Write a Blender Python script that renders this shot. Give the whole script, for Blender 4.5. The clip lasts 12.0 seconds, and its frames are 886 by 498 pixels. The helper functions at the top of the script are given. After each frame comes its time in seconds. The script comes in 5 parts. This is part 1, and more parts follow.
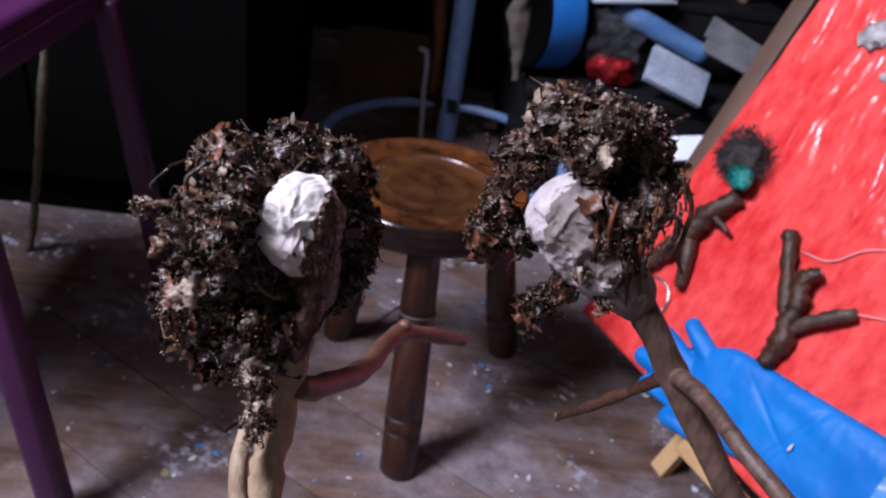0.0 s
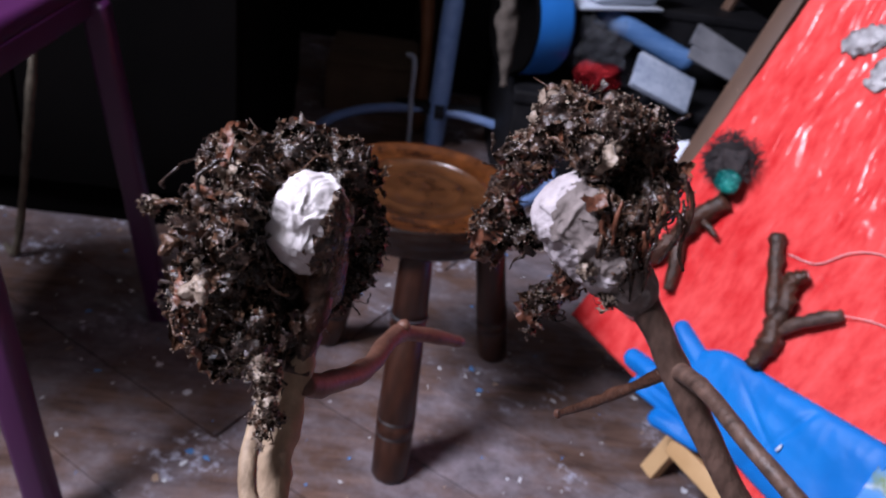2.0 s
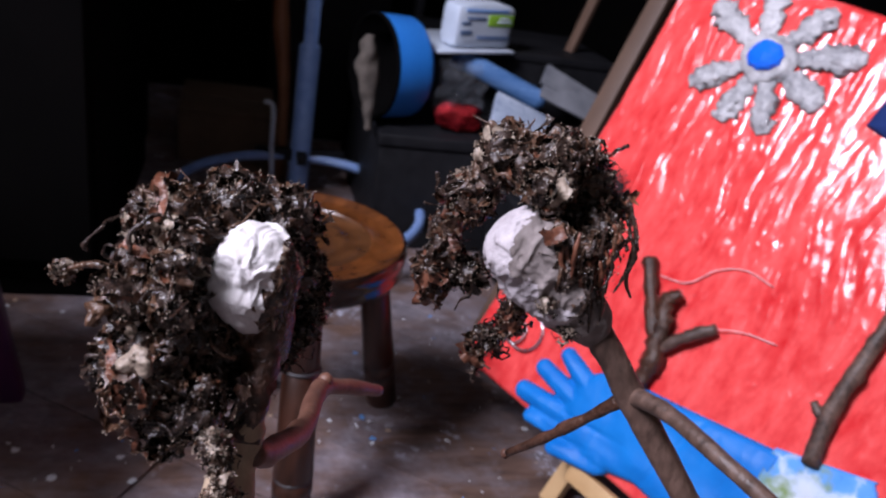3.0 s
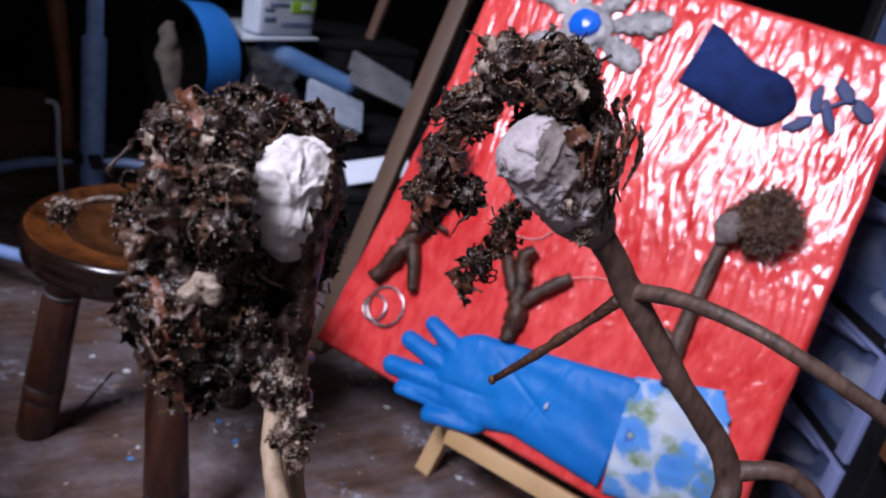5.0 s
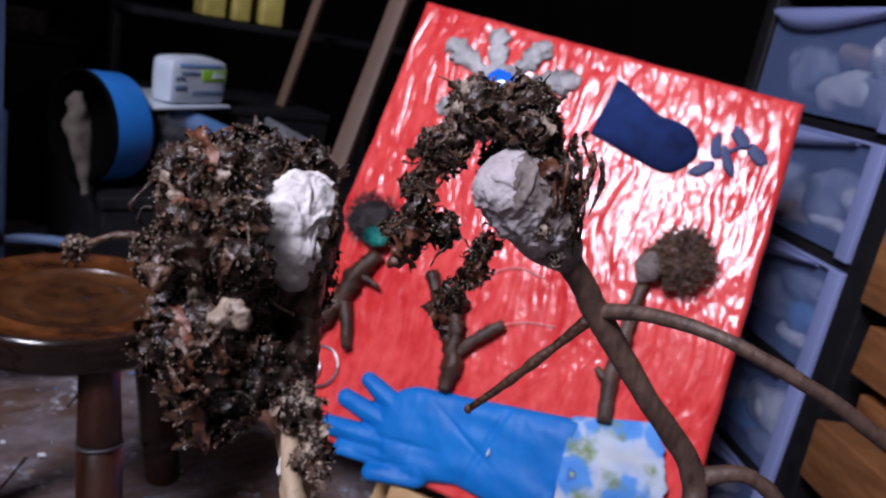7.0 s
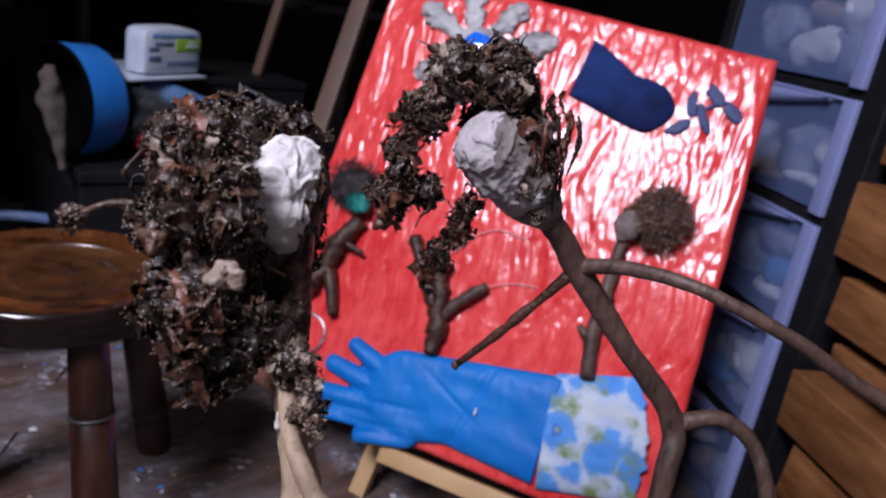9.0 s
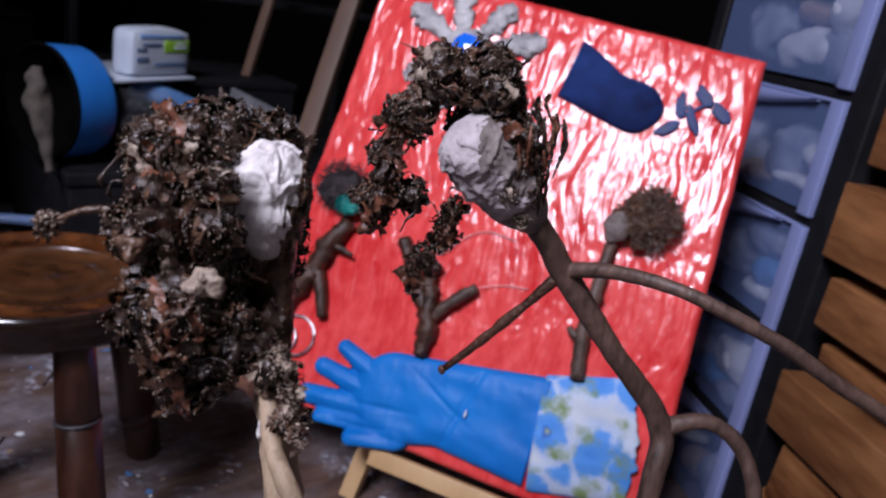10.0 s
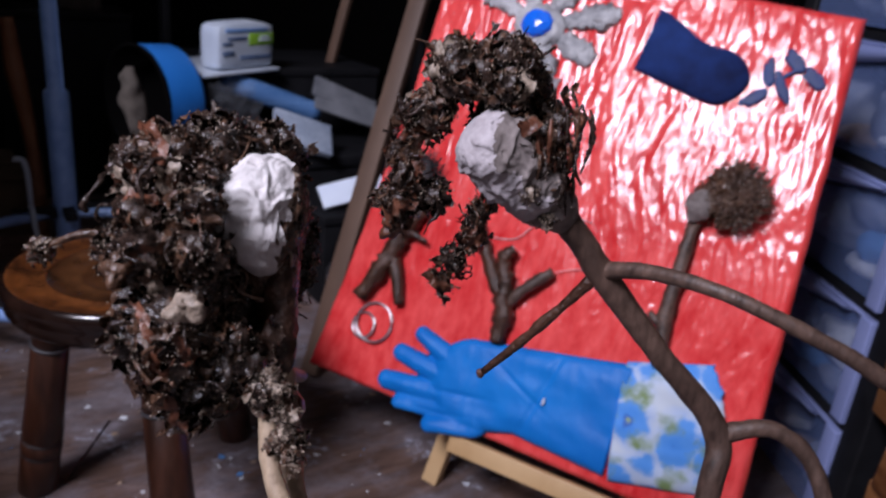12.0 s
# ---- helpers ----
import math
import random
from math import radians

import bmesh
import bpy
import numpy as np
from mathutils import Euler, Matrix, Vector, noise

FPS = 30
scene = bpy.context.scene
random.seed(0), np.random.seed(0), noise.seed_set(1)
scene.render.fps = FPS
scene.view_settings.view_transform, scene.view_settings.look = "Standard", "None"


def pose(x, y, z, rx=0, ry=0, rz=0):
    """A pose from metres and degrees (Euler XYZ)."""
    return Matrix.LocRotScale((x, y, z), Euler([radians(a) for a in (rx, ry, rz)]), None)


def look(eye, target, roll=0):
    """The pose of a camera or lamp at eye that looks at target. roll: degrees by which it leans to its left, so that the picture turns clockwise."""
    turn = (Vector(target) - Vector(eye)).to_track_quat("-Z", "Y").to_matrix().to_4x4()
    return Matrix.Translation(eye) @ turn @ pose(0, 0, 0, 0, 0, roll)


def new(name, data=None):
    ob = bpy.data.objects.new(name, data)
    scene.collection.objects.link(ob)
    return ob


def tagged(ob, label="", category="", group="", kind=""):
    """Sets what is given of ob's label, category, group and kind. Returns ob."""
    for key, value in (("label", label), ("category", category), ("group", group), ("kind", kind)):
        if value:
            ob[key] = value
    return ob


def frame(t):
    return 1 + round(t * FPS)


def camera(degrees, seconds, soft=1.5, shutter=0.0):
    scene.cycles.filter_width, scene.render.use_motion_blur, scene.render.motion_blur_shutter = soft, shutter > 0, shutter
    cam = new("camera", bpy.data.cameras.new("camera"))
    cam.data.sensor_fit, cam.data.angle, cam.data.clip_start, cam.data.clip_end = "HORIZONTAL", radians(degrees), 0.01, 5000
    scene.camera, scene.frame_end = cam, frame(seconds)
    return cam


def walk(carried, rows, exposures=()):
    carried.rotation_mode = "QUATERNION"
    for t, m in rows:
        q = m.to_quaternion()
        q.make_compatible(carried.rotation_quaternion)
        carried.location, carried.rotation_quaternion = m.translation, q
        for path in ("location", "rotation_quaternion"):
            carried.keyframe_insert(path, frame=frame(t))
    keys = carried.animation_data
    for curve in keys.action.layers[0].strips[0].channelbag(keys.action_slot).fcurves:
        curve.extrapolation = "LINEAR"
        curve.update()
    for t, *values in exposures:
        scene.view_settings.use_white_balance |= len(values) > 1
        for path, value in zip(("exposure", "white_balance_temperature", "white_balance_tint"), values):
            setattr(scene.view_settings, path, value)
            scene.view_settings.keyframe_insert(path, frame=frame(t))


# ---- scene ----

cam = camera(60.8, 12.0, soft=2.1, shutter=0.5)
cam.data.dof.use_dof, cam.data.dof.focus_distance, cam.data.dof.aperture_fstop = True, 0.28, 17.0
PATH = [
    (0.0, -0.0000, 0.0000, 0.6360, 58.42, -7.53, 0.00),
    (0.5, -0.0003, -0.0020, 0.6381, 58.45, -7.78, 0.25),
    (1.0, 0.0003, -0.0032, 0.6380, 58.36, -7.60, 0.28),
    (1.5, -0.0001, -0.0027, 0.6362, 58.20, -7.59, 0.16),
    (2.0, -0.0075, -0.0047, 0.6344, 59.05, -8.07, -1.08),
    (2.5, -0.0161, -0.0007, 0.6281, 61.36, -7.83, -7.24),
    (3.0, -0.0378, 0.0070, 0.6251, 64.10, -9.65, -12.78),
    (3.5, -0.0586, 0.0136, 0.6122, 63.10, -8.70, -19.01),
    (5.5, -0.1200, 0.0273, 0.5813, 68.56, -11.40, -32.32),
    (6.0, -0.1281, 0.0291, 0.5803, 69.42, -10.91, -34.13),
    (6.5, -0.1325, 0.0254, 0.5758, 72.91, -11.27, -36.17),
    (7.0, -0.1398, 0.0242, 0.5722, 73.73, -10.41, -38.11),
    (7.5, -0.1420, 0.0217, 0.5704, 72.04, -9.66, -39.12),
    (9.5, -0.1466, 0.0179, 0.5728, 71.47, -9.20, -40.11),
    (10.0, -0.1425, 0.0184, 0.5734, 71.64, -9.29, -40.59),
    (10.5, -0.1394, 0.0180, 0.5750, 72.04, -8.96, -40.26),
    (11.0, -0.1363, 0.0138, 0.5764, 71.41, -8.44, -39.76),
    (11.5, -0.1273, 0.0134, 0.5816, 71.47, -7.72, -37.35),
    (12.0, -0.1098, 0.0136, 0.5829, 68.93, -5.24, -33.84),
]
walk(cam, [(t, pose(x, y, z, a, b, c)) for t, x, y, z, a, b, c in PATH],
     exposures=[(0.0, 0.28), (2.5, 0.3), (3.7, 0.3), (5.4, -0.16), (9.5, -0.22), (12.0, -0.26)])

# ---------------------------------------------------------------- light
world = bpy.data.worlds.new("world")
scene.world = world
world.use_nodes = True
world.node_tree.nodes["Background"].inputs[0].default_value = (0.55, 0.7, 1.0, 1)
world.node_tree.nodes["Background"].inputs[1].default_value = 0.12
WINDOW = Vector((-1.17, -0.01, 1.84))
lamp = bpy.data.lights.new("window_light", "AREA")
lamp.shape, lamp.size, lamp.size_y, lamp.energy, lamp.color = "RECTANGLE", 0.60, 0.60, 74.0, (0.84, 0.83, 1.0)
lamp_ob = new("window_light", lamp)
lamp_ob.matrix_world = look(WINDOW, (0.25, 0.6, 0.3))

# ---------------------------------------------------------------- helpers
RNG = random.Random(7)
PLACE = {}


def thing(name, m, label="", category="", group="", kind=""):
    ob = new(name)
    ob.empty_display_size = 0.05
    ob.matrix_world = m
    PLACE[ob.name] = m
    return tagged(ob, label, category, group, kind)


def mesh_of(name, bm, mats, smooth=True):
    me = bpy.data.meshes.new(name)
    bm.normal_update()
    if smooth:
        for f in bm.faces:
            f.smooth = True
    bm.to_mesh(me)
    bm.free()
    for m in mats if isinstance(mats, (list, tuple)) else [mats]:
        me.materials.append(m)
    return me


def part(name, bm, material, parent, label="", local=False, smooth=True, kind=""):
    m = PLACE[parent.name]
    if not local:
        bm.transform(m.inverted())
    ob = new(name, mesh_of(name, bm, material, smooth))
    ob.parent = parent
    PLACE[ob.name] = m
    return tagged(ob, label, kind=kind)


def solo(name, bm, material, label="", category="", group="", kind="", smooth=True):
    ob = new(name, mesh_of(name, bm, material, smooth))
    PLACE[ob.name] = Matrix()
    return tagged(ob, label, category, group, kind)


def box(bm, lo, hi, bevel=0.0, m=None):
    lo, hi = Vector(lo), Vector(hi)
    r = bmesh.ops.create_cube(bm, size=1.0)
    vs = r["verts"]
    for v in vs:
        v.co = Vector([(lo[i] + hi[i]) / 2 + v.co[i] * (hi[i] - lo[i]) for i in range(3)])
    if bevel:
        es = list({e for v in vs for e in v.link_edges})
        out = bmesh.ops.bevel(bm, geom=es, offset=bevel, segments=2, affect="EDGES", profile=0.6)
        vs = list({v for f in out["faces"] for v in f.verts} | {v for v in vs if v.is_valid})
    if m is not None:
        bmesh.ops.transform(bm, matrix=m, verts=vs)
    return bm


def frame_to(p, q, up=(0, 0, 1)):
    """A pose at p whose z runs to q."""
    p, q, up = Vector(p), Vector(q), Vector(up)
    z = (q - p).normalized()
    x = up.cross(z)
    if x.length < 1e-4:
        x = Vector((1, 0, 0))
    x.normalize()
    y = z.cross(x)
    return Matrix(((x.x, y.x, z.x, p.x), (x.y, y.y, z.y, p.y), (x.z, y.z, z.z, p.z), (0, 0, 0, 1)))


def beam(bm, p, q, w, d, up=(0, 0, 1), bevel=0.0015):
    n = (Vector(q) - Vector(p)).length
    return box(bm, (-w / 2, -d / 2, 0), (w / 2, d / 2, n), bevel, frame_to(p, q, up))


def lathe(bm, profile, m=None, n=40, caps=True):
    """Turn (radius, height) pairs round z."""
    rings = []
    for r, z in profile:
        ring = []
        for i in range(n):
            a = 2 * math.pi * i / n
            v = Vector((r * math.cos(a), r * math.sin(a), z))
            ring.append(bm.verts.new(m @ v if m is not None else v))
        rings.append(ring)
    for a, b in zip(rings, rings[1:]):
        for i in range(n):
            bm.faces.new((a[i], a[(i + 1) % n], b[(i + 1) % n], b[i]))
    if caps:
        bm.faces.new(rings[0][::-1])
        bm.faces.new(rings[-1])
    return bm


def smooth_path(points, k=5):
    """Catmull-Rom through points."""
    p = [Vector(q) for q in points]
    p = [p[0] * 2 - p[1]] + p + [p[-1] * 2 - p[-2]]
    out = []
    for i in range(1, len(p) - 2):
        for j in range(k):
            t = j / k
            a, b, c, d = p[i - 1], p[i], p[i + 1], p[i + 2]
            out.append(0.5 * (2 * b + (c - a) * t + (2 * a - 5 * b + 4 * c - d) * t * t + (3 * b - a - 3 * c + d) * t ** 3))
    return out + [p[-2]]


def tube(bm, points, radii, n=9, rough=0.0, k=5, mat=0, freq=300.0, knots=0.0):
    """A tapered, uneven round rod along a smooth path."""
    path = smooth_path(points, k)
    rr = list(radii) if isinstance(radii, (list, tuple)) else [radii] * len(points)
    rings, faces = [], []
    side = None
    for i, p in enumerate(path):
        f = i / (len(path) - 1) * (len(rr) - 1)
        j = min(int(f), len(rr) - 2)
        r = rr[j] + (rr[j + 1] - rr[j]) * (f - j)
        d = (path[min(i + 1, len(path) - 1)] - path[max(i - 1, 0)]).normalized()
        side = (side - d * side.dot(d)).normalized() if side else d.orthogonal().normalized()
        other = d.cross(side)
        if knots:
            r *= 1 + knots * max(0, noise.noise(p * 90.0)) * 1.5
        ring = []
        for a in range(n):
            ang = 2 * math.pi * a / n
            w = side * math.cos(ang) + other * math.sin(ang)
            q = p + w * r
            if rough:
                q += w * r * rough * noise.noise(q * freq)
            ring.append(bm.verts.new(q))
        rings.append(ring)
    for a, b in zip(rings, rings[1:]):
        for i in range(n):
            faces.append(bm.faces.new((a[i], a[(i + 1) % n], b[(i + 1) % n], b[i])))
    faces += [bm.faces.new(rings[0][::-1]), bm.faces.new(rings[-1])]
    for f in faces:
        f.material_index = mat
    return bm


def crumple(p, depth):
    """Sharp, folded relief, as of crumpled paper: a push along the surface normal."""
    q = p + Vector((noise.noise(p * 95), noise.noise(p * 95 + Vector((7, 0, 0))), noise.noise(p * 95 + Vector((0, 9, 0))))) * 0.006
    a = 1 - abs(noise.noise(q * 105)) * 2.4
    b = 1 - abs(noise.noise(q * 190 + Vector((4, 4, 1)))) * 2.4
    e = 1 - abs(noise.noise(q * 390 + Vector((1, 8, 3)))) * 2.4
    return depth * (0.5 * a * abs(a) + 0.26 * b * abs(b) + 0.12 * e - 0.3)


def lump(bm, c, radii, m=None, rough=0.15, freq=60.0, level=3, mat=0, ridge=0.0):
    """An uneven rounded body."""
    r = bmesh.ops.create_icosphere(bm, subdivisions=level, radius=1.0)
    c = Vector(c)
    for v in r["verts"]:
        u = v.co.copy()
        w = Vector((u.x * radii[0], u.y * radii[1], u.z * radii[2]))
        k = 1 + rough * noise.noise(w * freq + c * 50)
        if ridge:
            d1, d2 = noise.voronoi(w * freq * 1.3 + c * 31)[0][:2], noise.voronoi(w * freq * 3.1 + c * 17)[0][:2]
            k += ridge * (0.55 * (d1[1] - d1[0]) - 0.2) + ridge * 0.22 * (d2[1] - d2[0])
        w = w * k
        v.co = (m @ w if m is not None else w) + c
    for f in {f for v in r["verts"] for f in v.link_faces}:
        f.material_index = mat
    return bm


# ---------------------------------------------------------------- materials
def material(name, dark, light, rough=0.6, scale=40.0, stretch=(1, 1, 1), metal=0.0, bump=0.3, bump_scale=None, depth=0.002, fine=1.0,
             coat=0.0, random_tone=0.0, rough_var=0.15, spec=0.5, coords="Object"):
    m = bpy.data.materials.new(name)
    m.use_nodes = True
    nt = m.node_tree
    b = nt.nodes["Principled BSDF"]
    tc = nt.nodes.new("ShaderNodeTexCoord")
    mp = nt.nodes.new("ShaderNodeMapping")
    mp.inputs["Scale"].default_value = stretch
    nt.links.new(tc.outputs[coords], mp.inputs[0])
    n1 = nt.nodes.new("ShaderNodeTexNoise")
    n1.inputs["Scale"].default_value, n1.inputs["Detail"].default_value, n1.inputs["Roughness"].default_value = scale, 8, 0.6
    n2 = nt.nodes.new("ShaderNodeTexNoise")
    n2.inputs["Scale"].default_value, n2.inputs["Detail"].default_value = scale * 0.16, 4
    add = nt.nodes.new("ShaderNodeMath")
    add.operation = "MULTIPLY_ADD"
    add.inputs[1].default_value = 0.55
    half = nt.nodes.new("ShaderNodeMath")
    half.operation = "MULTIPLY"
    half.inputs[1].default_value = 0.45
    for n in (n1, n2):
        nt.links.new(mp.outputs[0], n.inputs["Vector"])
    nt.links.new(n2.outputs["Fac"], half.inputs[0])
    nt.links.new(n1.outputs["Fac"], add.inputs[0])
    nt.links.new(half.outputs[0], add.inputs[2])
    ramp = nt.nodes.new("ShaderNodeValToRGB")
    ramp.color_ramp.elements[0].position, ramp.color_ramp.elements[1].position = 0.36, 0.64
    ramp.color_ramp.elements[0].color, ramp.color_ramp.elements[1].color = (*dark, 1), (*light, 1)
    nt.links.new(add.outputs[0], ramp.inputs[0])
    colour = ramp.outputs[0]
    if random_tone:
        info = nt.nodes.new("ShaderNodeObjectInfo")
        hsv = nt.nodes.new("ShaderNodeHueSaturation")
        rng = nt.nodes.new("ShaderNodeMapRange")
        rng.inputs[3].default_value, rng.inputs[4].default_value = 1 - random_tone, 1 + random_tone
        nt.links.new(info.outputs["Random"], rng.inputs[0])
        nt.links.new(rng.outputs[0], hsv.inputs["Value"])
        nt.links.new(colour, hsv.inputs["Color"])
        colour = hsv.outputs[0]
    nt.links.new(colour, b.inputs["Base Color"])
    rr = nt.nodes.new("ShaderNodeMapRange")
    rr.inputs[3].default_value, rr.inputs[4].default_value = max(0.02, rough - rough_var), min(1, rough + rough_var)
    nt.links.new(n1.outputs["Fac"], rr.inputs[0])
    nt.links.new(rr.outputs[0], b.inputs["Roughness"])
    b.inputs["Metallic"].default_value = metal
    b.inputs["Specular IOR Level"].default_value = spec
    b.inputs["Coat Weight"].default_value = coat
    if bump:
        n3 = nt.nodes.new("ShaderNodeTexNoise")
        n3.inputs["Scale"].default_value, n3.inputs["Detail"].default_value = bump_scale or scale * 2, 6
        nt.links.new(mp.outputs[0], n3.inputs["Vector"])
        bp = nt.nodes.new("ShaderNodeBump")
        bp.inputs["Strength"].default_value, bp.inputs["Distance"].default_value = bump, depth
        nt.links.new(n3.outputs["Fac"], bp.inputs["Height"])
        nt.links.new(bp.outputs[0], b.inputs["Normal"])
    return m


MAT = {}
def floor_wood():
    m = bpy.data.materials.new("painted_floor_wood")
    m.use_nodes = True
    nt = m.node_tree
    b = nt.nodes["Principled BSDF"]
    geo = nt.nodes.new("ShaderNodeNewGeometry")
    info = nt.nodes.new("ShaderNodeObjectInfo")

    def noisy(scale, detail, stretch=(1, 1, 1), rough=0.6):
        mp = nt.nodes.new("ShaderNodeMapping")
        mp.inputs["Rotation"].default_value = (0, 0, 0.594)
        mp.inputs["Scale"].default_value = stretch
        nt.links.new(geo.outputs["Position"], mp.inputs[0])
        n = nt.nodes.new("ShaderNodeTexNoise")
        n.inputs["Scale"].default_value, n.inputs["Detail"].default_value, n.inputs["Roughness"].default_value = scale, detail, rough
        nt.links.new(mp.outputs[0], n.inputs["Vector"])
        return n.outputs["Fac"]

    def ramp(fac, *stops):
        r = nt.nodes.new("ShaderNodeValToRGB")
        r.color_ramp.elements[0].position, r.color_ramp.elements[0].color = stops[0][0], (*stops[0][1], 1)
        r.color_ramp.elements[1].position, r.color_ramp.elements[1].color = stops[-1][0], (*stops[-1][1], 1)
        for p, c in stops[1:-1]:
            r.color_ramp.elements.new(p).color = (*c, 1)
        nt.links.new(fac, r.inputs[0])
        return r.outputs[0]

    def mix(fac, a, c):
        n = nt.nodes.new("ShaderNodeMix")
        n.data_type = "RGBA"
        nt.links.new(fac, n.inputs["Factor"])
        nt.links.new(a, n.inputs["A"])
        nt.links.new(c, n.inputs["B"])
        return n.outputs["Result"]

    grain = ramp(noisy(26, 8, (0.35, 2.6, 1)), (0.3, (0.05, 0.03, 0.024)), (0.55, (0.125, 0.075, 0.057)), (0.75, (0.19, 0.12, 0.095)))
    worn = ramp(noisy(30, 10, (1, 1.3, 1), 0.7), (0.3, (0.078, 0.066, 0.072)), (0.7, (0.26, 0.228, 0.255)))
    base = mix(ramp(noisy(5.5, 8, (1, 1.2, 1), 0.68), (0.42, (0, 0, 0)), (0.6, (1, 1, 1))), grain, worn)
    smear = ramp(noisy(55, 12, (1, 0.8, 1), 0.75), (0.3, (0.35, 0.38, 0.5)), (0.7, (0.62, 0.62, 0.7)))
    where = nt.nodes.new("ShaderNodeMath")
    where.operation = "MULTIPLY"
    nt.links.new(ramp(noisy(9, 6), (0.56, (0, 0, 0)), (0.66, (1, 1, 1))), where.inputs[0])
    nt.links.new(ramp(noisy(80, 6), (0.5, (0, 0, 0)), (0.62, (1, 1, 1))), where.inputs[1])
    base = mix(where.outputs[0], base, smear)
    hsv = nt.nodes.new("ShaderNodeHueSaturation")
    rng = nt.nodes.new("ShaderNodeMapRange")
    rng.inputs[3].default_value, rng.inputs[4].default_value = 0.86, 1.14
    nt.links.new(info.outputs["Random"], rng.inputs[0])
    nt.links.new(rng.outputs[0], hsv.inputs["Value"])
    nt.links.new(base, hsv.inputs["Color"])
    nt.links.new(hsv.outputs[0], b.inputs["Base Color"])
    rr = nt.nodes.new("ShaderNodeMapRange")
    rr.inputs[3].default_value, rr.inputs[4].default_value = 0.5, 0.9
    b.inputs["Specular IOR Level"].default_value = 0.2
    nt.links.new(noisy(18, 6), rr.inputs[0])
    nt.links.new(rr.outputs[0], b.inputs["Roughness"])
    bp = nt.nodes.new("ShaderNodeBump")
    bp.inputs["Strength"].default_value, bp.inputs["Distance"].default_value = 0.35, 0.002
    nt.links.new(noisy(60, 8, (0.5, 1.8, 1)), bp.inputs["Height"])
    nt.links.new(bp.outputs[0], b.inputs["Normal"])
    return m


MAT["floor"] = floor_wood()
# Near-black base: the room's deep shade is put into this colour.
MAT["shade_black"] = material("shade_black", (0.0012, 0.0011, 0.0012), (0.003, 0.0026, 0.0026), 0.9, 6, bump=0.2, spec=0.04)
# Unseen walls and ceiling, kept pale to bounce fill light into the room.
MAT["wall"] = material("bounce_wall", (0.4, 0.38, 0.36), (0.55, 0.53, 0.5), 0.9, 5, bump=0.2)
MAT["black"] = material("black_plastic", (0.006, 0.006, 0.007), (0.012, 0.012, 0.014), 0.55, 40, bump=0.1, spec=0.15)
MAT["stool"] = material("varnished_wood", (0.022, 0.008, 0.004), (0.17, 0.052, 0.012), 0.3, 26, (2, 2, 1), bump=0.25, bump_scale=60, coat=0.2)
MAT["stool_dark"] = material("dark_varnish", (0.006, 0.003, 0.0025), (0.02, 0.009, 0.006), 0.2, 30, bump=0.06, coat=0.35, rough_var=0.06, spec=0.3)
MAT["stool_mid"] = material("mid_varnish", (0.02, 0.008, 0.004), (0.1, 0.038, 0.013), 0.3, 22, (2, 2, 1), bump=0.1, coat=0.3)
MAT["leg"] = material("turned_leg_wood", (0.012, 0.004, 0.002), (0.055, 0.018, 0.009), 0.38, 30, (4, 4, 0.6), bump=0.15, coat=0.05)
MAT["leg_ring"] = material("grey_painted_groove", (0.02, 0.018, 0.02), (0.05, 0.045, 0.05), 0.5, 60, bump=0.1)
MAT["red"] = material("glossy_red_film", (0.56, 0.016, 0.02), (0.82, 0.1, 0.095), 0.165, 70, (1, 0.45, 1), bump=0.3, bump_scale=110, depth=0.003, rough_var=0.07)
MAT["clay"] = material("white_clay", (0.5, 0.46, 0.46), (0.7, 0.67, 0.67), 0.75, 160, bump=0.6, bump_scale=330, depth=0.0012)
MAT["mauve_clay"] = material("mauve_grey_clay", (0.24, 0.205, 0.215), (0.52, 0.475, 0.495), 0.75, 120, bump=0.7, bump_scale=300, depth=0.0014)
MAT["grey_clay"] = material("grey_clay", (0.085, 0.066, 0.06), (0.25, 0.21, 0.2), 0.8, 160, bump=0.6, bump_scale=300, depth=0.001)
MAT["leaf_dark"] = material("dark_dry_leaf", (0.008, 0.005, 0.004), (0.045, 0.026, 0.019), 0.27, 300, bump=0.8, bump_scale=700, depth=0.001, spec=0.5)
MAT["leaf_brown"] = material("brown_dry_leaf", (0.02, 0.01, 0.0065), (0.125, 0.064, 0.038), 0.27, 300, bump=0.8, bump_scale=700, depth=0.001, spec=0.5)
MAT["leaf_red"] = material("reddish_dry_leaf", (0.055, 0.017, 0.009), (0.19, 0.07, 0.038), 0.38, 240, bump=0.7, bump_scale=500, depth=0.001)
MAT["leaf_pale"] = material("pale_dry_husk", (0.11, 0.08, 0.058), (0.42, 0.33, 0.26), 0.42, 320, bump=0.8, bump_scale=600, depth=0.001)
MAT["bark"] = material("brown_bark", (0.026, 0.014, 0.01), (0.12, 0.07, 0.052), 0.55, 260, (1, 1, 0.35), bump=0.55, bump_scale=420, depth=0.001)
MAT["bark_dark"] = material("dark_bark", (0.012, 0.005, 0.003), (0.085, 0.036, 0.021), 0.4, 240, bump=0.9, bump_scale=420, depth=0.0015)
MAT["stalk"] = material("pale_dry_stalk", (0.13, 0.085, 0.052), (0.42, 0.31, 0.21), 0.65, 150, (1, 1, 0.3), bump=0.9, bump_scale=300, depth=0.001)
MAT["red_twig"] = material("red_brown_twig", (0.07, 0.027, 0.018), (0.18, 0.082, 0.054), 0.5, 150, bump=0.5, bump_scale=300, depth=0.001)
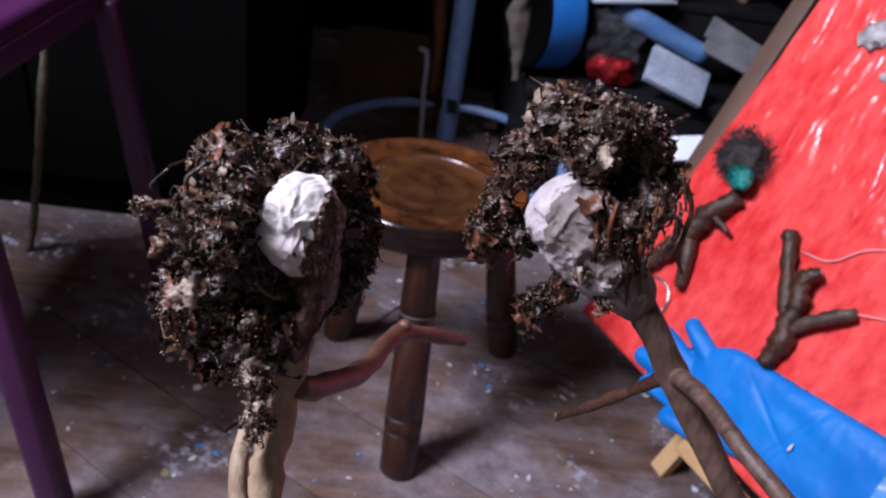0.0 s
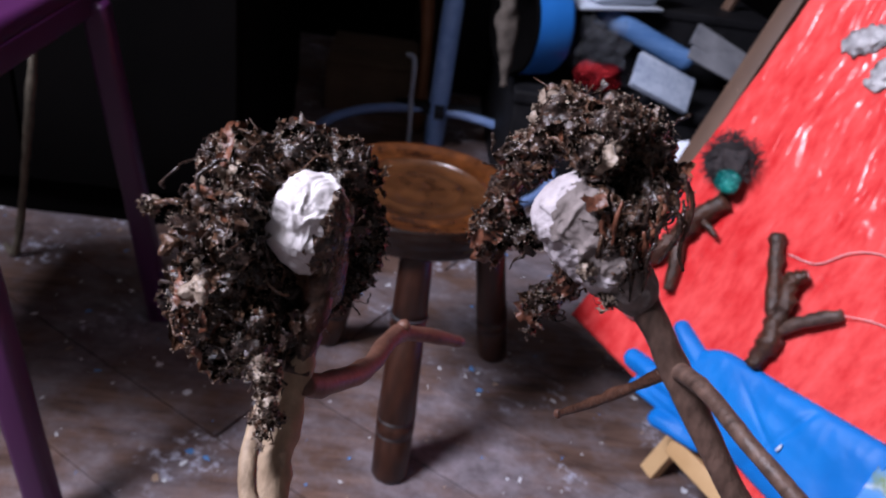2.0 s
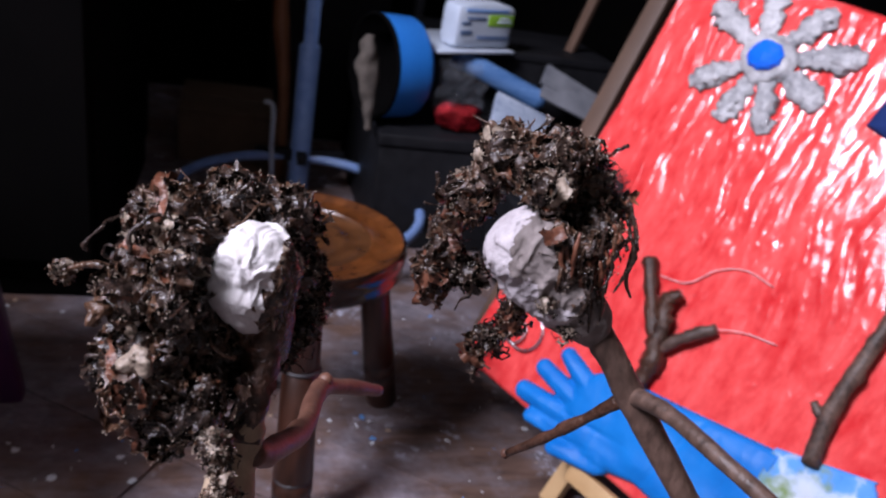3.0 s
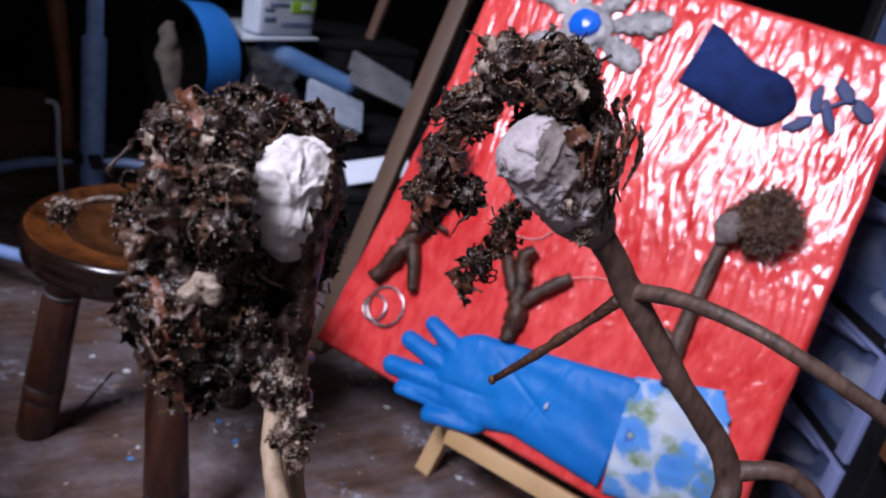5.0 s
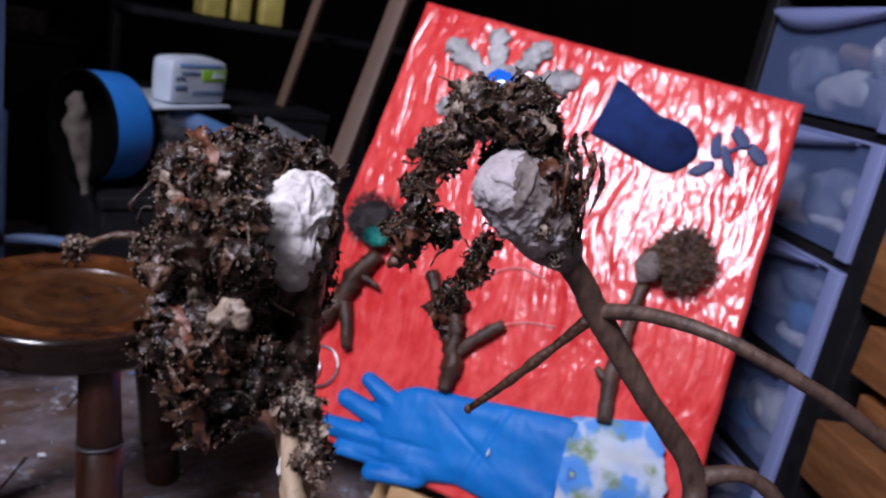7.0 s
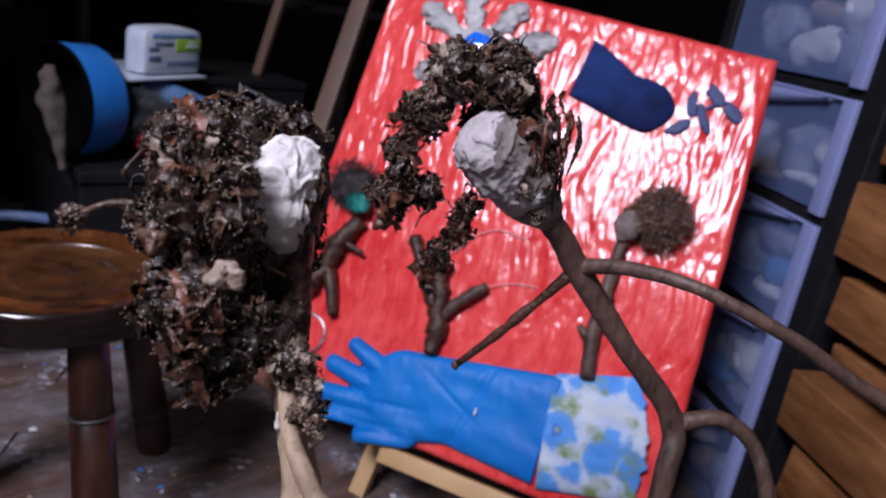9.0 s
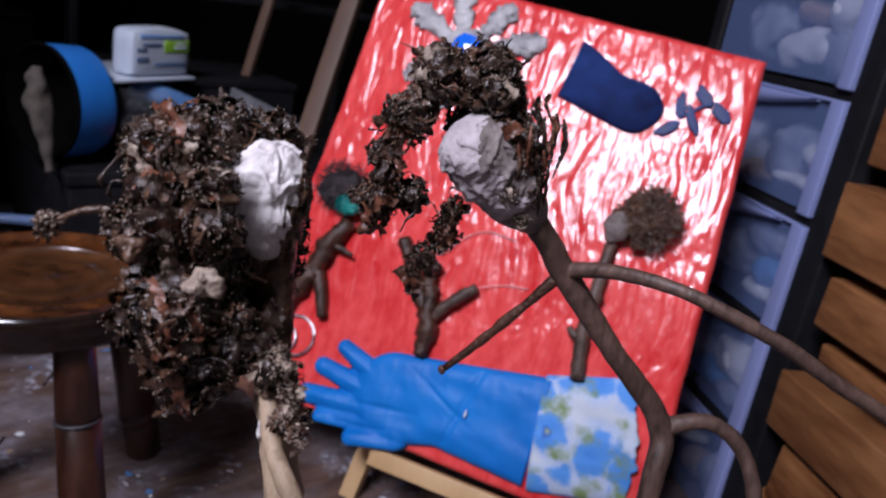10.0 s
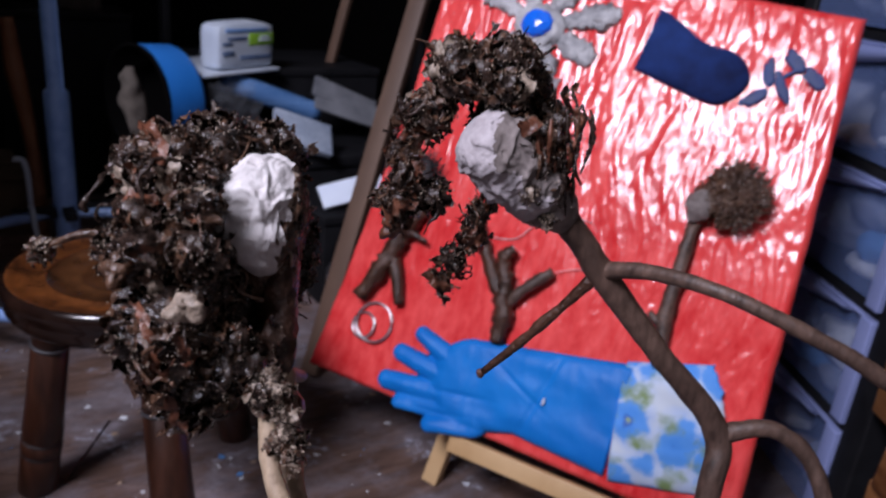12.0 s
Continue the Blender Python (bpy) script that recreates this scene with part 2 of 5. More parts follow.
MAT["rubber"] = material("blue_rubber", (0.001, 0.115, 0.43), (0.004, 0.19, 0.6), 0.5, 14, bump=0.25, bump_scale=60, depth=0.002, rough_var=0.06, spec=0.28)
MAT["pine"] = material("pale_pine", (0.42, 0.25, 0.11), (0.62, 0.42, 0.22), 0.55, 14, (1, 1, 0.2), bump=0.15)
MAT["brown_bar"] = material("brown_wood_bar", (0.075, 0.042, 0.028), (0.15, 0.088, 0.058), 0.6, 14, (1, 1, 0.2), bump=0.15)
MAT["felt"] = material("navy_felt", (0.004, 0.009, 0.045), (0.014, 0.034, 0.14), 0.85, 34, bump=0.4, bump_scale=500, depth=0.0008, spec=0.15)
MAT["blue_leaf"] = material("blue_fabric", (0.008, 0.018, 0.08), (0.024, 0.05, 0.17), 0.6, 90, bump=0.3, bump_scale=300)
MAT["silver"] = material("grey_flock", (0.13, 0.13, 0.145), (0.5, 0.49, 0.5), 0.42, 75, metal=0.0, bump=0.7, bump_scale=260, depth=0.002)
MAT["fluff"] = material("dark_fluff", (0.008, 0.007, 0.009), (0.045, 0.033, 0.034), 0.9, 200, bump=0.6)
MAT["steel"] = material("dull_steel", (0.4, 0.4, 0.42), (0.6, 0.6, 0.62), 0.3, 60, metal=1.0, bump=0.1)
MAT["thread"] = material("pink_white_thread", (0.65, 0.3, 0.3), (0.75, 0.45, 0.45), 0.6, 80, bump=0.1)
MAT["purple"] = material("purple_plastic", (0.042, 0.006, 0.044), (0.07, 0.012, 0.07), 0.45, 12, bump=0.08, bump_scale=200)
MAT["blue_paint"] = material("blue_grey_paint", (0.14, 0.24, 0.5), (0.24, 0.36, 0.64), 0.34, 40, bump=0.1)
MAT["blue_plastic"] = material("bright_blue_plastic", (0.016, 0.17, 0.6), (0.035, 0.25, 0.76), 0.45, 12, bump=0.05)
MAT["beige"] = material("beige_cloth", (0.04, 0.032, 0.026), (0.11, 0.09, 0.075), 0.9, 60, bump=0.4)
MAT["card"] = material("brown_card", (0.08, 0.05, 0.03), (0.13, 0.085, 0.055), 0.85, 30, bump=0.1)
MAT["paper"] = material("white_paper", (0.68, 0.75, 0.9), (0.76, 0.83, 0.95), 0.6, 20, bump=0.1)
MAT["grey_card"] = material("speckled_grey_board", (0.22, 0.27, 0.37), (0.42, 0.48, 0.58), 0.7, 160, bump=0.2)
MAT["grey_paper"] = material("grey_paper", (0.09, 0.095, 0.11), (0.21, 0.215, 0.235), 0.7, 24, bump=0.3)
MAT["foil_blue"] = material("blue_wrap", (0.04, 0.12, 0.3), (0.14, 0.27, 0.52), 0.25, 12, (1, 1, 4), bump=0.3, bump_scale=40, depth=0.003)
MAT["white_plastic"] = material("white_plastic", (0.46, 0.52, 0.62), (0.6, 0.66, 0.74), 0.35, 12, bump=0.05)
MAT["green"] = material("green_print", (0.2, 0.42, 0.03), (0.32, 0.55, 0.06), 0.4, 30, bump=0)
MAT["blue_print"] = material("light_blue_print", (0.16, 0.3, 0.6), (0.25, 0.4, 0.7), 0.4, 30, bump=0)
MAT["navy_print"] = material("blue_print", (0.08, 0.13, 0.24), (0.18, 0.24, 0.38), 0.4, 30, bump=0)
MAT["block"] = material("orange_wood_block", (0.12, 0.042, 0.014), (0.34, 0.15, 0.055), 0.5, 14, (1, 1, 5), bump=0.15, bump_scale=40, random_tone=0.22)
MAT["glitter"] = material("red_glitter", (0.12, 0.003, 0.007), (0.6, 0.03, 0.04), 0.2, 130, metal=0.8, bump=1.0, bump_scale=150, depth=0.006)
MAT["content_white"] = material("pale_contents", (0.5, 0.52, 0.56), (0.82, 0.83, 0.85), 0.6, 20, bump=0.2)
MAT["content_dim"] = material("slate_contents", (0.14, 0.17, 0.26), (0.4, 0.43, 0.52), 0.6, 24, bump=0.2)
MAT["content_blue"] = material("blue_contents", (0.05, 0.2, 0.5), (0.1, 0.3, 0.65), 0.6, 20, bump=0.2)
MAT["content_tan"] = material("tan_contents", (0.3, 0.2, 0.13), (0.45, 0.33, 0.24), 0.7, 30, bump=0.2)
MAT["yellow"] = material("yellow_print", (0.3, 0.24, 0.05), (0.5, 0.42, 0.12), 0.5, 40, bump=0.1)
MAT["orange"] = material("orange_brown_wood", (0.2, 0.075, 0.03), (0.3, 0.13, 0.06), 0.5, 20, bump=0.1)
MAT["rope"] = material("frayed_rope", (0.05, 0.042, 0.03), (0.17, 0.145, 0.105), 0.9, 100, bump=0.6)


def glassy(name, colour, rough, ior, transmission, alpha=1.0):
    m = bpy.data.materials.new(name)
    m.use_nodes = True
    b = m.node_tree.nodes["Principled BSDF"]
    b.inputs["Base Color"].default_value = (*colour, 1)
    b.inputs["Roughness"].default_value = rough
    b.inputs["IOR"].default_value = ior
    b.inputs["Transmission Weight"].default_value = transmission
    b.inputs["Alpha"].default_value = alpha
    return m


MAT["drawer"] = glassy("milky_plastic", (0.16, 0.23, 0.46), 0.28, 1.3, 0.0, 0.3)
MAT["drawer_rim"] = glassy("milky_plastic_rim", (0.28, 0.33, 0.6), 0.35, 1.4, 0.0, 0.72)
MAT["gem_blue"] = glassy("blue_gem", (0.01, 0.14, 0.75), 0.08, 1.6, 0.0)
MAT["gem_green"] = material("green_glitter", (0.0, 0.04, 0.045), (0.0, 0.24, 0.2), 0.3, 260, metal=0.3, bump=1.0, bump_scale=260, depth=0.003)
MAT["clear"] = glassy("clear_film", (0.3, 0.32, 0.36), 0.04, 1.5, 0.0, 0.07)


def floral():
    m = bpy.data.materials.new("floral_cotton")
    m.use_nodes = True
    nt = m.node_tree
    b = nt.nodes["Principled BSDF"]
    tc = nt.nodes.new("ShaderNodeTexCoord")
    warp = nt.nodes.new("ShaderNodeTexNoise")
    warp.inputs["Scale"].default_value, warp.inputs["Detail"].default_value = 60, 4
    mixv = nt.nodes.new("ShaderNodeMix")
    mixv.data_type = "VECTOR"
    mixv.inputs["Factor"].default_value = 0.022
    nt.links.new(tc.outputs["Object"], mixv.inputs["A"])
    nt.links.new(tc.outputs["Object"], warp.inputs["Vector"])
    nt.links.new(warp.outputs["Color"], mixv.inputs["B"])
    vo = nt.nodes.new("ShaderNodeTexVoronoi")
    vo.inputs["Scale"].default_value = 29
    nt.links.new(mixv.outputs["Result"], vo.inputs["Vector"])
    ramp = nt.nodes.new("ShaderNodeValToRGB")
    els = ramp.color_ramp.elements
    els[0].position, els[0].color = 0.0, (0.35, 0.45, 0.1, 1)
    els[1].position, els[1].color = 0.85, (0.5, 0.56, 0.64, 1)
    for p, c in ((0.1, (0.02, 0.1, 0.42, 1)), (0.2, (0.05, 0.24, 0.68, 1)), (0.46, (0.08, 0.28, 0.7, 1)), (0.58, (0.4, 0.5, 0.7, 1))):
        e = els.new(p)
        e.color = c
    nt.links.new(vo.outputs["Distance"], ramp.inputs[0])
    v2 = nt.nodes.new("ShaderNodeTexNoise")
    v2.inputs["Scale"].default_value, v2.inputs["Detail"].default_value = 42, 3
    nt.links.new(tc.outputs["Object"], v2.inputs["Vector"])
    r2 = nt.nodes.new("ShaderNodeValToRGB")
    r2.color_ramp.elements[0].position, r2.color_ramp.elements[1].position = 0.5, 0.68
    nt.links.new(v2.outputs["Fac"], r2.inputs[0])
    mix = nt.nodes.new("ShaderNodeMix")
    mix.data_type = "RGBA"
    mix.inputs["B"].default_value = (0.16, 0.24, 0.09, 1)
    nt.links.new(r2.outputs[0], mix.inputs["Factor"])
    nt.links.new(ramp.outputs[0], mix.inputs["A"])
    nt.links.new(mix.outputs["Result"], b.inputs["Base Color"])
    b.inputs["Roughness"].default_value = 0.7
    return m


MAT["floral"] = floral()

# ---------------------------------------------------------------- room
def slab(name, lo, hi, mat, label, category):
    return solo(name, box(bmesh.new(), lo, hi), mat, label, category, kind="structure", smooth=False)


ground = slab("floor", (-1.3, -1.9, -0.06), (1.9, 2.3, -0.005), MAT["floor"], "worn dark wooden floor with paint specks", "floor")
PLACE[ground.name] = Matrix()
# Back and east walls take the near-black colour in place of shade.
slab("wall_north", (-1.3, 2.2, 0), (1.9, 2.3, 2.4), MAT["shade_black"], "wall behind the clutter, near-black in place of deep shade", "wall")
slab("wall_east", (1.8, -1.8, 0), (1.9, 2.2, 2.4), MAT["shade_black"], "wall with deep shade put into its near-black colour", "wall")
slab("wall_south", (-1.3, -1.9, 0), (1.9, -1.8, 2.4), MAT["wall"], "plain dull wall", "wall")
bm = bmesh.new()
for lo, hi in (((-1.3, -1.8, 0), (-1.2, 2.2, 1.48)), ((-1.3, -1.8, 2.2), (-1.2, 2.2, 2.4)), ((-1.3, -1.8, 1.48), (-1.2, -0.37, 2.2)), ((-1.3, 0.35, 1.48), (-1.2, 2.2, 2.2))):
    box(bm, lo, hi)
solo("wall_west", bm, MAT["wall"], "plain dull wall with a window opening", "wall", kind="structure", smooth=False)
# Added wall that keeps window light off the back left corner.
slab("wall_step", (-1.2, 0.64, 0), (-0.84, 2.2, 2.4), MAT["shade_black"], "wall added to block window light from the back left", "wall")
# Made-up near-black cabinet that fills the back left with darkness.
cab = thing("shade_cabinet", pose(-0.5, 1.3, 0), "tall near-black cabinet added to stand in for deep shade", "cabinet")
part("plinth", box(bmesh.new(), (-0.81, 1.04, 0), (-0.22, 1.6, 0.06), 0.003), MAT["shade_black"], cab)
part("body", box(bmesh.new(), (-0.815, 1.03, 0.061), (-0.215, 1.6, 1.4), 0.004), MAT["shade_black"], cab)
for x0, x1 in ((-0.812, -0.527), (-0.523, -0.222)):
    part("door", box(bmesh.new(), (x0, 1.012, 0.07), (x1, 1.0295, 1.39), 0.003), MAT["shade_black"], cab)
slab("ceiling", (-1.3, -1.9, 2.4), (1.9, 2.3, 2.5), MAT["wall"], "plain dull ceiling", "ceiling")

# ---------------------------------------------------------------- turned stool
def stool():
    cx, cy, top = 0.031, 0.698, 0.292
    t = thing("turned_stool", pose(cx, cy, 0), "small round dark varnished wooden stool with turned legs", "stool")
    m = pose(cx, cy, 0)
    R = 0.1055
    prof = [(R * 0.8, top - 0.034), (R * 0.97, top - 0.031), (R * 1.0, top - 0.026), (R * 0.985, top - 0.021), (R * 1.0, top - 0.016), (R * 1.015, top - 0.009),
            (R * 1.0, top - 0.002), (R * 0.965, top), (R * 0.93, top - 0.0005), (R * 0.9, top - 0.0035), (R * 0.7, top - 0.006), (R * 0.68, top - 0.004),
            (R * 0.66, top - 0.0042), (R * 0.645, top - 0.007), (R * 0.42, top - 0.0085), (R * 0.4, top - 0.007), (R * 0.38, top - 0.0085), (R * 0.1, top - 0.01), (R * 0.07, top - 0.0085), (0.001, top - 0.0085)]
    part("seat", lathe(bmesh.new(), prof[7:13], m, 72, False), MAT["stool"], t, "orange-brown dished seat with turned rings")
    part("seat_centre", lathe(bmesh.new(), prof[12:], m, 72, False), MAT["stool_mid"], t, "darker turned centre of the seat")
    part("rim", lathe(bmesh.new(), prof[:8], m, 72, False), MAT["stool_dark"], t, "dark glossy moulded rim")
    for k, (bx, by) in enumerate(((0.034, 0.575), (-0.058, 0.80), (0.165, 0.80))):
        foot = Vector((bx, by, 0))
        d = Vector((bx - cx, by - cy, 0))
        head = Vector((cx, cy, top - 0.034)) + d * 0.62
        fr = frame_to(foot, head)
        n = (head - foot).length
        prof = [(0.0185, 0), (0.02, 0.003), (0.02, 0.05), (0.0185, 0.052), (0.0185, 0.054), (0.0205, 0.056), (0.0205, 0.068), (0.0185, 0.07), (0.0185, 0.072), (0.0205, 0.075),
                (0.019, 0.12), (0.0178, n * 0.72), (0.0165, n * 0.725), (0.0165, n * 0.735), (0.018, n * 0.74), (0.0165, n * 0.97), (0.0165, n)]
        leg = part("leg", lathe(bmesh.new(), prof, fr, 28), MAT["leg"], t)
        for z in (0.052, 0.07, n * 0.725):
            part("groove_ring", lathe(bmesh.new(), [(0.0178, z), (0.0195, z + 0.0005), (0.0195, z + 0.0022), (0.0178, z + 0.0027)], fr, 28), MAT["leg_ring"], leg, "grey groove line")


stool()

# ---------------------------------------------------------------- red artwork
O0, U, V, N = Vector((0.435, 0.815, 0.571)), Vector((0.438, -0.899, 0.0)).normalized(), Vector((0.354, 0.172, 0.919)).normalized(), Vector((-0.827, -0.402, 0.393)).normalized()
U = V.cross(N).normalized()
N = U.cross(V).normalized()
CV = Matrix(((U.x, V.x, N.x, O0.x), (U.y, V.y, N.y, O0.y), (U.z, V.z, N.z, O0.z), (0, 0, 0, 1)))


def quad_at(s, t):
    """Board coordinates from 0..1 across and 0..1 down."""
    a = Vector((0.004, 0.034, 0)).lerp(Vector((0.457, -0.004, 0)), s)
    b = Vector((-0.034, -0.505, 0)).lerp(Vector((0.472, -0.512, 0)), s)
    bow = 0.009 * math.sin(math.pi * t) * (1 - s) - 0.004 * math.sin(math.pi * s) * (1 - t)
    return a.lerp(b, t) + Vector((bow, 0, 0))


def artwork():
    art = thing("red_artwork", CV, "glossy red collage board with twigs and a glove on an easel", "artwork")
    bm = bmesh.new()
    nx, ny = 340, 240
    rows = []
    for j in range(ny + 1):
        row = []
        for i in range(nx + 1):
            s, t = i / nx, j / ny
            p = quad_at(s, t)
            q = Vector((p.x * 62 + 1.4 * noise.noise(Vector((p.x * 9, p.y * 9, 8))), p.y * 15 + 0.7 * noise.noise(Vector((p.x * 14, p.y * 14, 2))), 0))
            h = 0.0014 * noise.noise(q) + 0.0013 * abs(noise.noise(q * 1.9 + Vector((3, 1, 0)))) + 0.0007 * abs(noise.noise(q * 3.6 + Vector((9, 2, 0)))) + 0.0009 * noise.noise(Vector((p.x * 18, p.y * 9, 4)))
            edge = min(s, 1 - s, t, 1 - t)
            h -= 0.006 * max(0, 1 - edge / 0.012) ** 2
            p.x += 0.0012 * noise.noise(Vector((0, p.y * 30, 1)))
            row.append(bm.verts.new((p.x, p.y, 0.0005 + h)))
        rows.append(row)
    for j in range(ny):
        for i in range(nx):
            bm.faces.new((rows[j][i], rows[j + 1][i], rows[j + 1][i + 1], rows[j][i + 1]))
    rim = [rows[0][i] for i in range(nx + 1)] + [rows[j][nx] for j in range(1, ny + 1)] + [rows[ny][i] for i in range(nx - 1, -1, -1)] + [rows[j][0] for j in range(ny - 1, 0, -1)]
    back = [bm.verts.new((v.co.x, v.co.y, -0.02)) for v in rim]
    for i in range(len(rim)):
        j = (i + 1) % len(rim)
        bm.faces.new((rim[i], rim[j], back[j], back[i]))
    bm.faces.new(back)
    part("board", bm, MAT["red"], art, "wrinkled glossy red film over a board", local=True)

    # grey flower with a blue gem
    c = Vector((0.138, -0.054, 0.004))
    flower = part("flower", lump(bmesh.new(), c, (0.03, 0.028, 0.007), rough=0.35, freq=90, level=4), MAT["silver"], art, "grey flocked flower", local=True)
    for tip in ((0.053, -0.014), (0.111, 0.012), (0.178, 0.008), (0.227, -0.029), (0.211, -0.083), (0.174, -0.126), (0.123, -0.128), (0.071, -0.101)):
        tp = Vector((*tip, 0.004))
        d = (tp - c).normalized()
        bm = tube(bmesh.new(), [c + d * 0.012, c.lerp(tp, 0.45), c.lerp(tp, 0.8), tp], [0.006, 0.008, 0.012, 0.0125, 0.006], 18, 0.85, 9, freq=150)
        for v in bm.verts:
            v.co.z = max(0.0016, 0.003 + (v.co.z - 0.004) * 0.32)
        part("petal", bm, MAT["silver"], flower, local=True)
    part("gem", lump(bmesh.new(), c + Vector((0, 0, 0.007)), (0.019, 0.016, 0.008), rough=0.12, freq=90, level=2), MAT["gem_blue"], flower, "bright blue faceted gem", local=True, smooth=False)

    # navy felt pouch
    out = [(0.267, -0.02), (0.257, -0.086), (0.285, -0.094), (0.33, -0.107), (0.35, -0.108), (0.365, -0.097), (0.372, -0.08), (0.366, -0.066), (0.356, -0.057), (0.34, -0.0525), (0.3215, -0.0495), (0.302, -0.038), (0.283, -0.0265)]
    out = [(q.x, q.y) for q in smooth_path([(x, y, 0) for x, y in out[1:]] + [(0.2755, -0.0225, 0)], 4)] + [(0.267, -0.02)]
    bm = bmesh.new()
    rings = []
    mid = sum((Vector((*p, 0)) for p in out), Vector()) / len(out)
    for k, h in ((1.0, 0.0), (1.0, 0.003), (0.96, 0.0055), (0.75, 0.0075), (0.4, 0.0085)):
        rings.append([bm.verts.new(mid.lerp(Vector((*p, 0)), k) + Vector((0, 0, h + 0.001 + (0.09 * abs(p[0] - 0.316) * (1.1 - k) if k < 0.99 else 0)))) for p in out])
    for a, b in zip(rings, rings[1:]):
        for i in range(len(out)):
            j = (i + 1) % len(out)
            bm.faces.new((a[i], a[j], b[j], b[i]))
    bm.faces.new(rings[-1])
    part("felt_pouch", bm, MAT["felt"], art, "navy felt shape, wide at one end and rounded at the other", local=True)
    for (a, b, w) in (((0.372, -0.104), (0.39, -0.088), 0.006), ((0.385, -0.058), (0.39, -0.082), 0.0055), ((0.395, -0.07), (0.41, -0.095), 0.005), ((0.4, -0.048), (0.416, -0.064), 0.007), ((0.42, -0.063), (0.437, -0.077), 0.007), ((0.392, -0.08), (0.415, -0.06), 0.002)):
        a, b = Vector((*a, 0.003)), Vector((*b, 0.004))
        bm = bmesh.new()
        lump(bm, (0, 0, 0), (w, (b - a).length / 2 * 1.15, 0.0012), rough=0.35, freq=160, level=3)
        ang = math.atan2(b.y - a.y, b.x - a.x) - math.pi / 2
        bm.transform(Matrix.Translation((a + b) / 2) @ Matrix.Rotation(ang, 4, "Z"))
        part("fabric_leaf", bm, MAT["blue_leaf"], art, "small blue fabric leaf", local=True)

    # twig beast with a dark tuft and a green gem
    beast = part("glued_twig", tube(bmesh.new(), [(0.068, -0.285, 0.009), (0.05, -0.318, 0.012), (0.04, -0.355, 0.012), (0.017, -0.405, 0.01)], [0.009, 0.0125, 0.011, 0.0085], 14, 0.6, 8, freq=160), MAT["bark_dark"], art, "dark brown bark piece", local=True)
    part("glued_twig_fork", tube(bmesh.new(), [(0.045, -0.345, 0.01), (0.058, -0.37, 0.01), (0.07, -0.4, 0.008)], [0.008, 0.008, 0.006], 9, 0.3, 6, freq=120), MAT["bark_dark"], beast, local=True)
    part("glued_twig_stub", tube(bmesh.new(), [(0.052, -0.315, 0.012), (0.068, -0.318, 0.014), (0.084, -0.322, 0.012)], [0.005, 0.004, 0.0025], 8, 0.3, 5), MAT["bark_dark"], beast, local=True)
    bm = bmesh.new()
    rng = random.Random(3)
    lump(bm, (0.044, -0.248, 0.012), (0.026, 0.021, 0.012), rough=0.6, freq=70, level=4, ridge=0.4)
    for _ in range(700):
        a, r = rng.uniform(0, 6.28), rng.uniform(0.2, 1)
        p = Vector((0.045 + 0.033 * r * math.cos(a), -0.248 + 0.028 * r * math.sin(a), 0.012 + 0.01 * (1 - r)))
        d = Vector((0.5 * math.cos(a) + rng.gauss(0, 0.8), 0.5 * math.sin(a) + rng.gauss(0, 0.8), rng.uniform(-0.1, 0.7))).normalized()
        tube(bm, [p, p + d * 0.005 + Vector((rng.gauss(0, 1), rng.gauss(0, 1), 1)) * 0.0015, p + d * rng.uniform(0.006, 0.011)], [0.0006, 0.0005, 0.0002], 4, 0, 2)
    part("fluff_tuft", bm, MAT["fluff"], beast, "dark fluffy tuft", local=True)
    part("gem", lump(bmesh.new(), (0.063, -0.268, 0.022), (0.0165, 0.013, 0.007), rough=0.15, freq=200, level=3, ridge=0.2), MAT["gem_green"], beast, "dark green gem", local=True, smooth=False)

    # forked twig
    fork = part("forked_twig", tube(bmesh.new(), [(0.197, -0.404, 0.008), (0.195, -0.366, 0.011), (0.165, -0.325, 0.011), (0.138, -0.286, 0.01)], [0.0085, 0.0095, 0.007, 0.0065], 14, 0.45, 9, freq=220, knots=0.5), MAT["bark_dark"], art, "brown twig with three prongs", local=True)
    part("prong", tube(bmesh.new(), [(0.193, -0.362, 0.012), (0.19, -0.335, 0.016), (0.182, -0.315, 0.016), (0.19, -0.302, 0.015)], [0.009, 0.008, 0.0075, 0.006], 12, 0.6, 8, freq=220), MAT["bark_dark"], fork, local=True)
    part("prong", tube(bmesh.new(), [(0.195, -0.366, 0.011), (0.212, -0.342, 0.013), (0.224, -0.328, 0.012), (0.237, -0.315, 0.01)], [0.0065, 0.006, 0.007, 0.0055], 9, 0.25, 5, freq=160), MAT["bark"], fork, "greyer prong", local=True)

    # clay-headed stem
    stem = part("stem", tube(bmesh.new(), [(0.367, -0.375, 0.008), (0.36, -0.33, 0.01), (0.36, -0.28, 0.01), (0.361, -0.23, 0.01)], [0.008, 0.0075, 0.007, 0.006], 10, 0.3, 6, freq=140, knots=0.3), MAT["bark"], art, "brown stem with a dry seed head", local=True)
    part("stub", tube(bmesh.new(), [(0.361, -0.335, 0.01), (0.351, -0.331, 0.012), (0.344, -0.326, 0.012)], [0.005, 0.005, 0.003], 8, 0.3), MAT["bark"], stem, local=True)
    bm = bmesh.new()
    lump(bm, (0.388, -0.198, 0.014), (0.026, 0.026, 0.013), rough=0.6, freq=80, level=4, ridge=0.5)
    for _ in range(620):
        a, r = rng.uniform(0, 6.28), math.sqrt(rng.uniform(0, 1))
        p = Vector((0.392 + 0.029 * r * math.cos(a), -0.195 + 0.03 * r * math.sin(a), 0.012 + 0.014 * math.sqrt(max(0, 1 - r * r))))
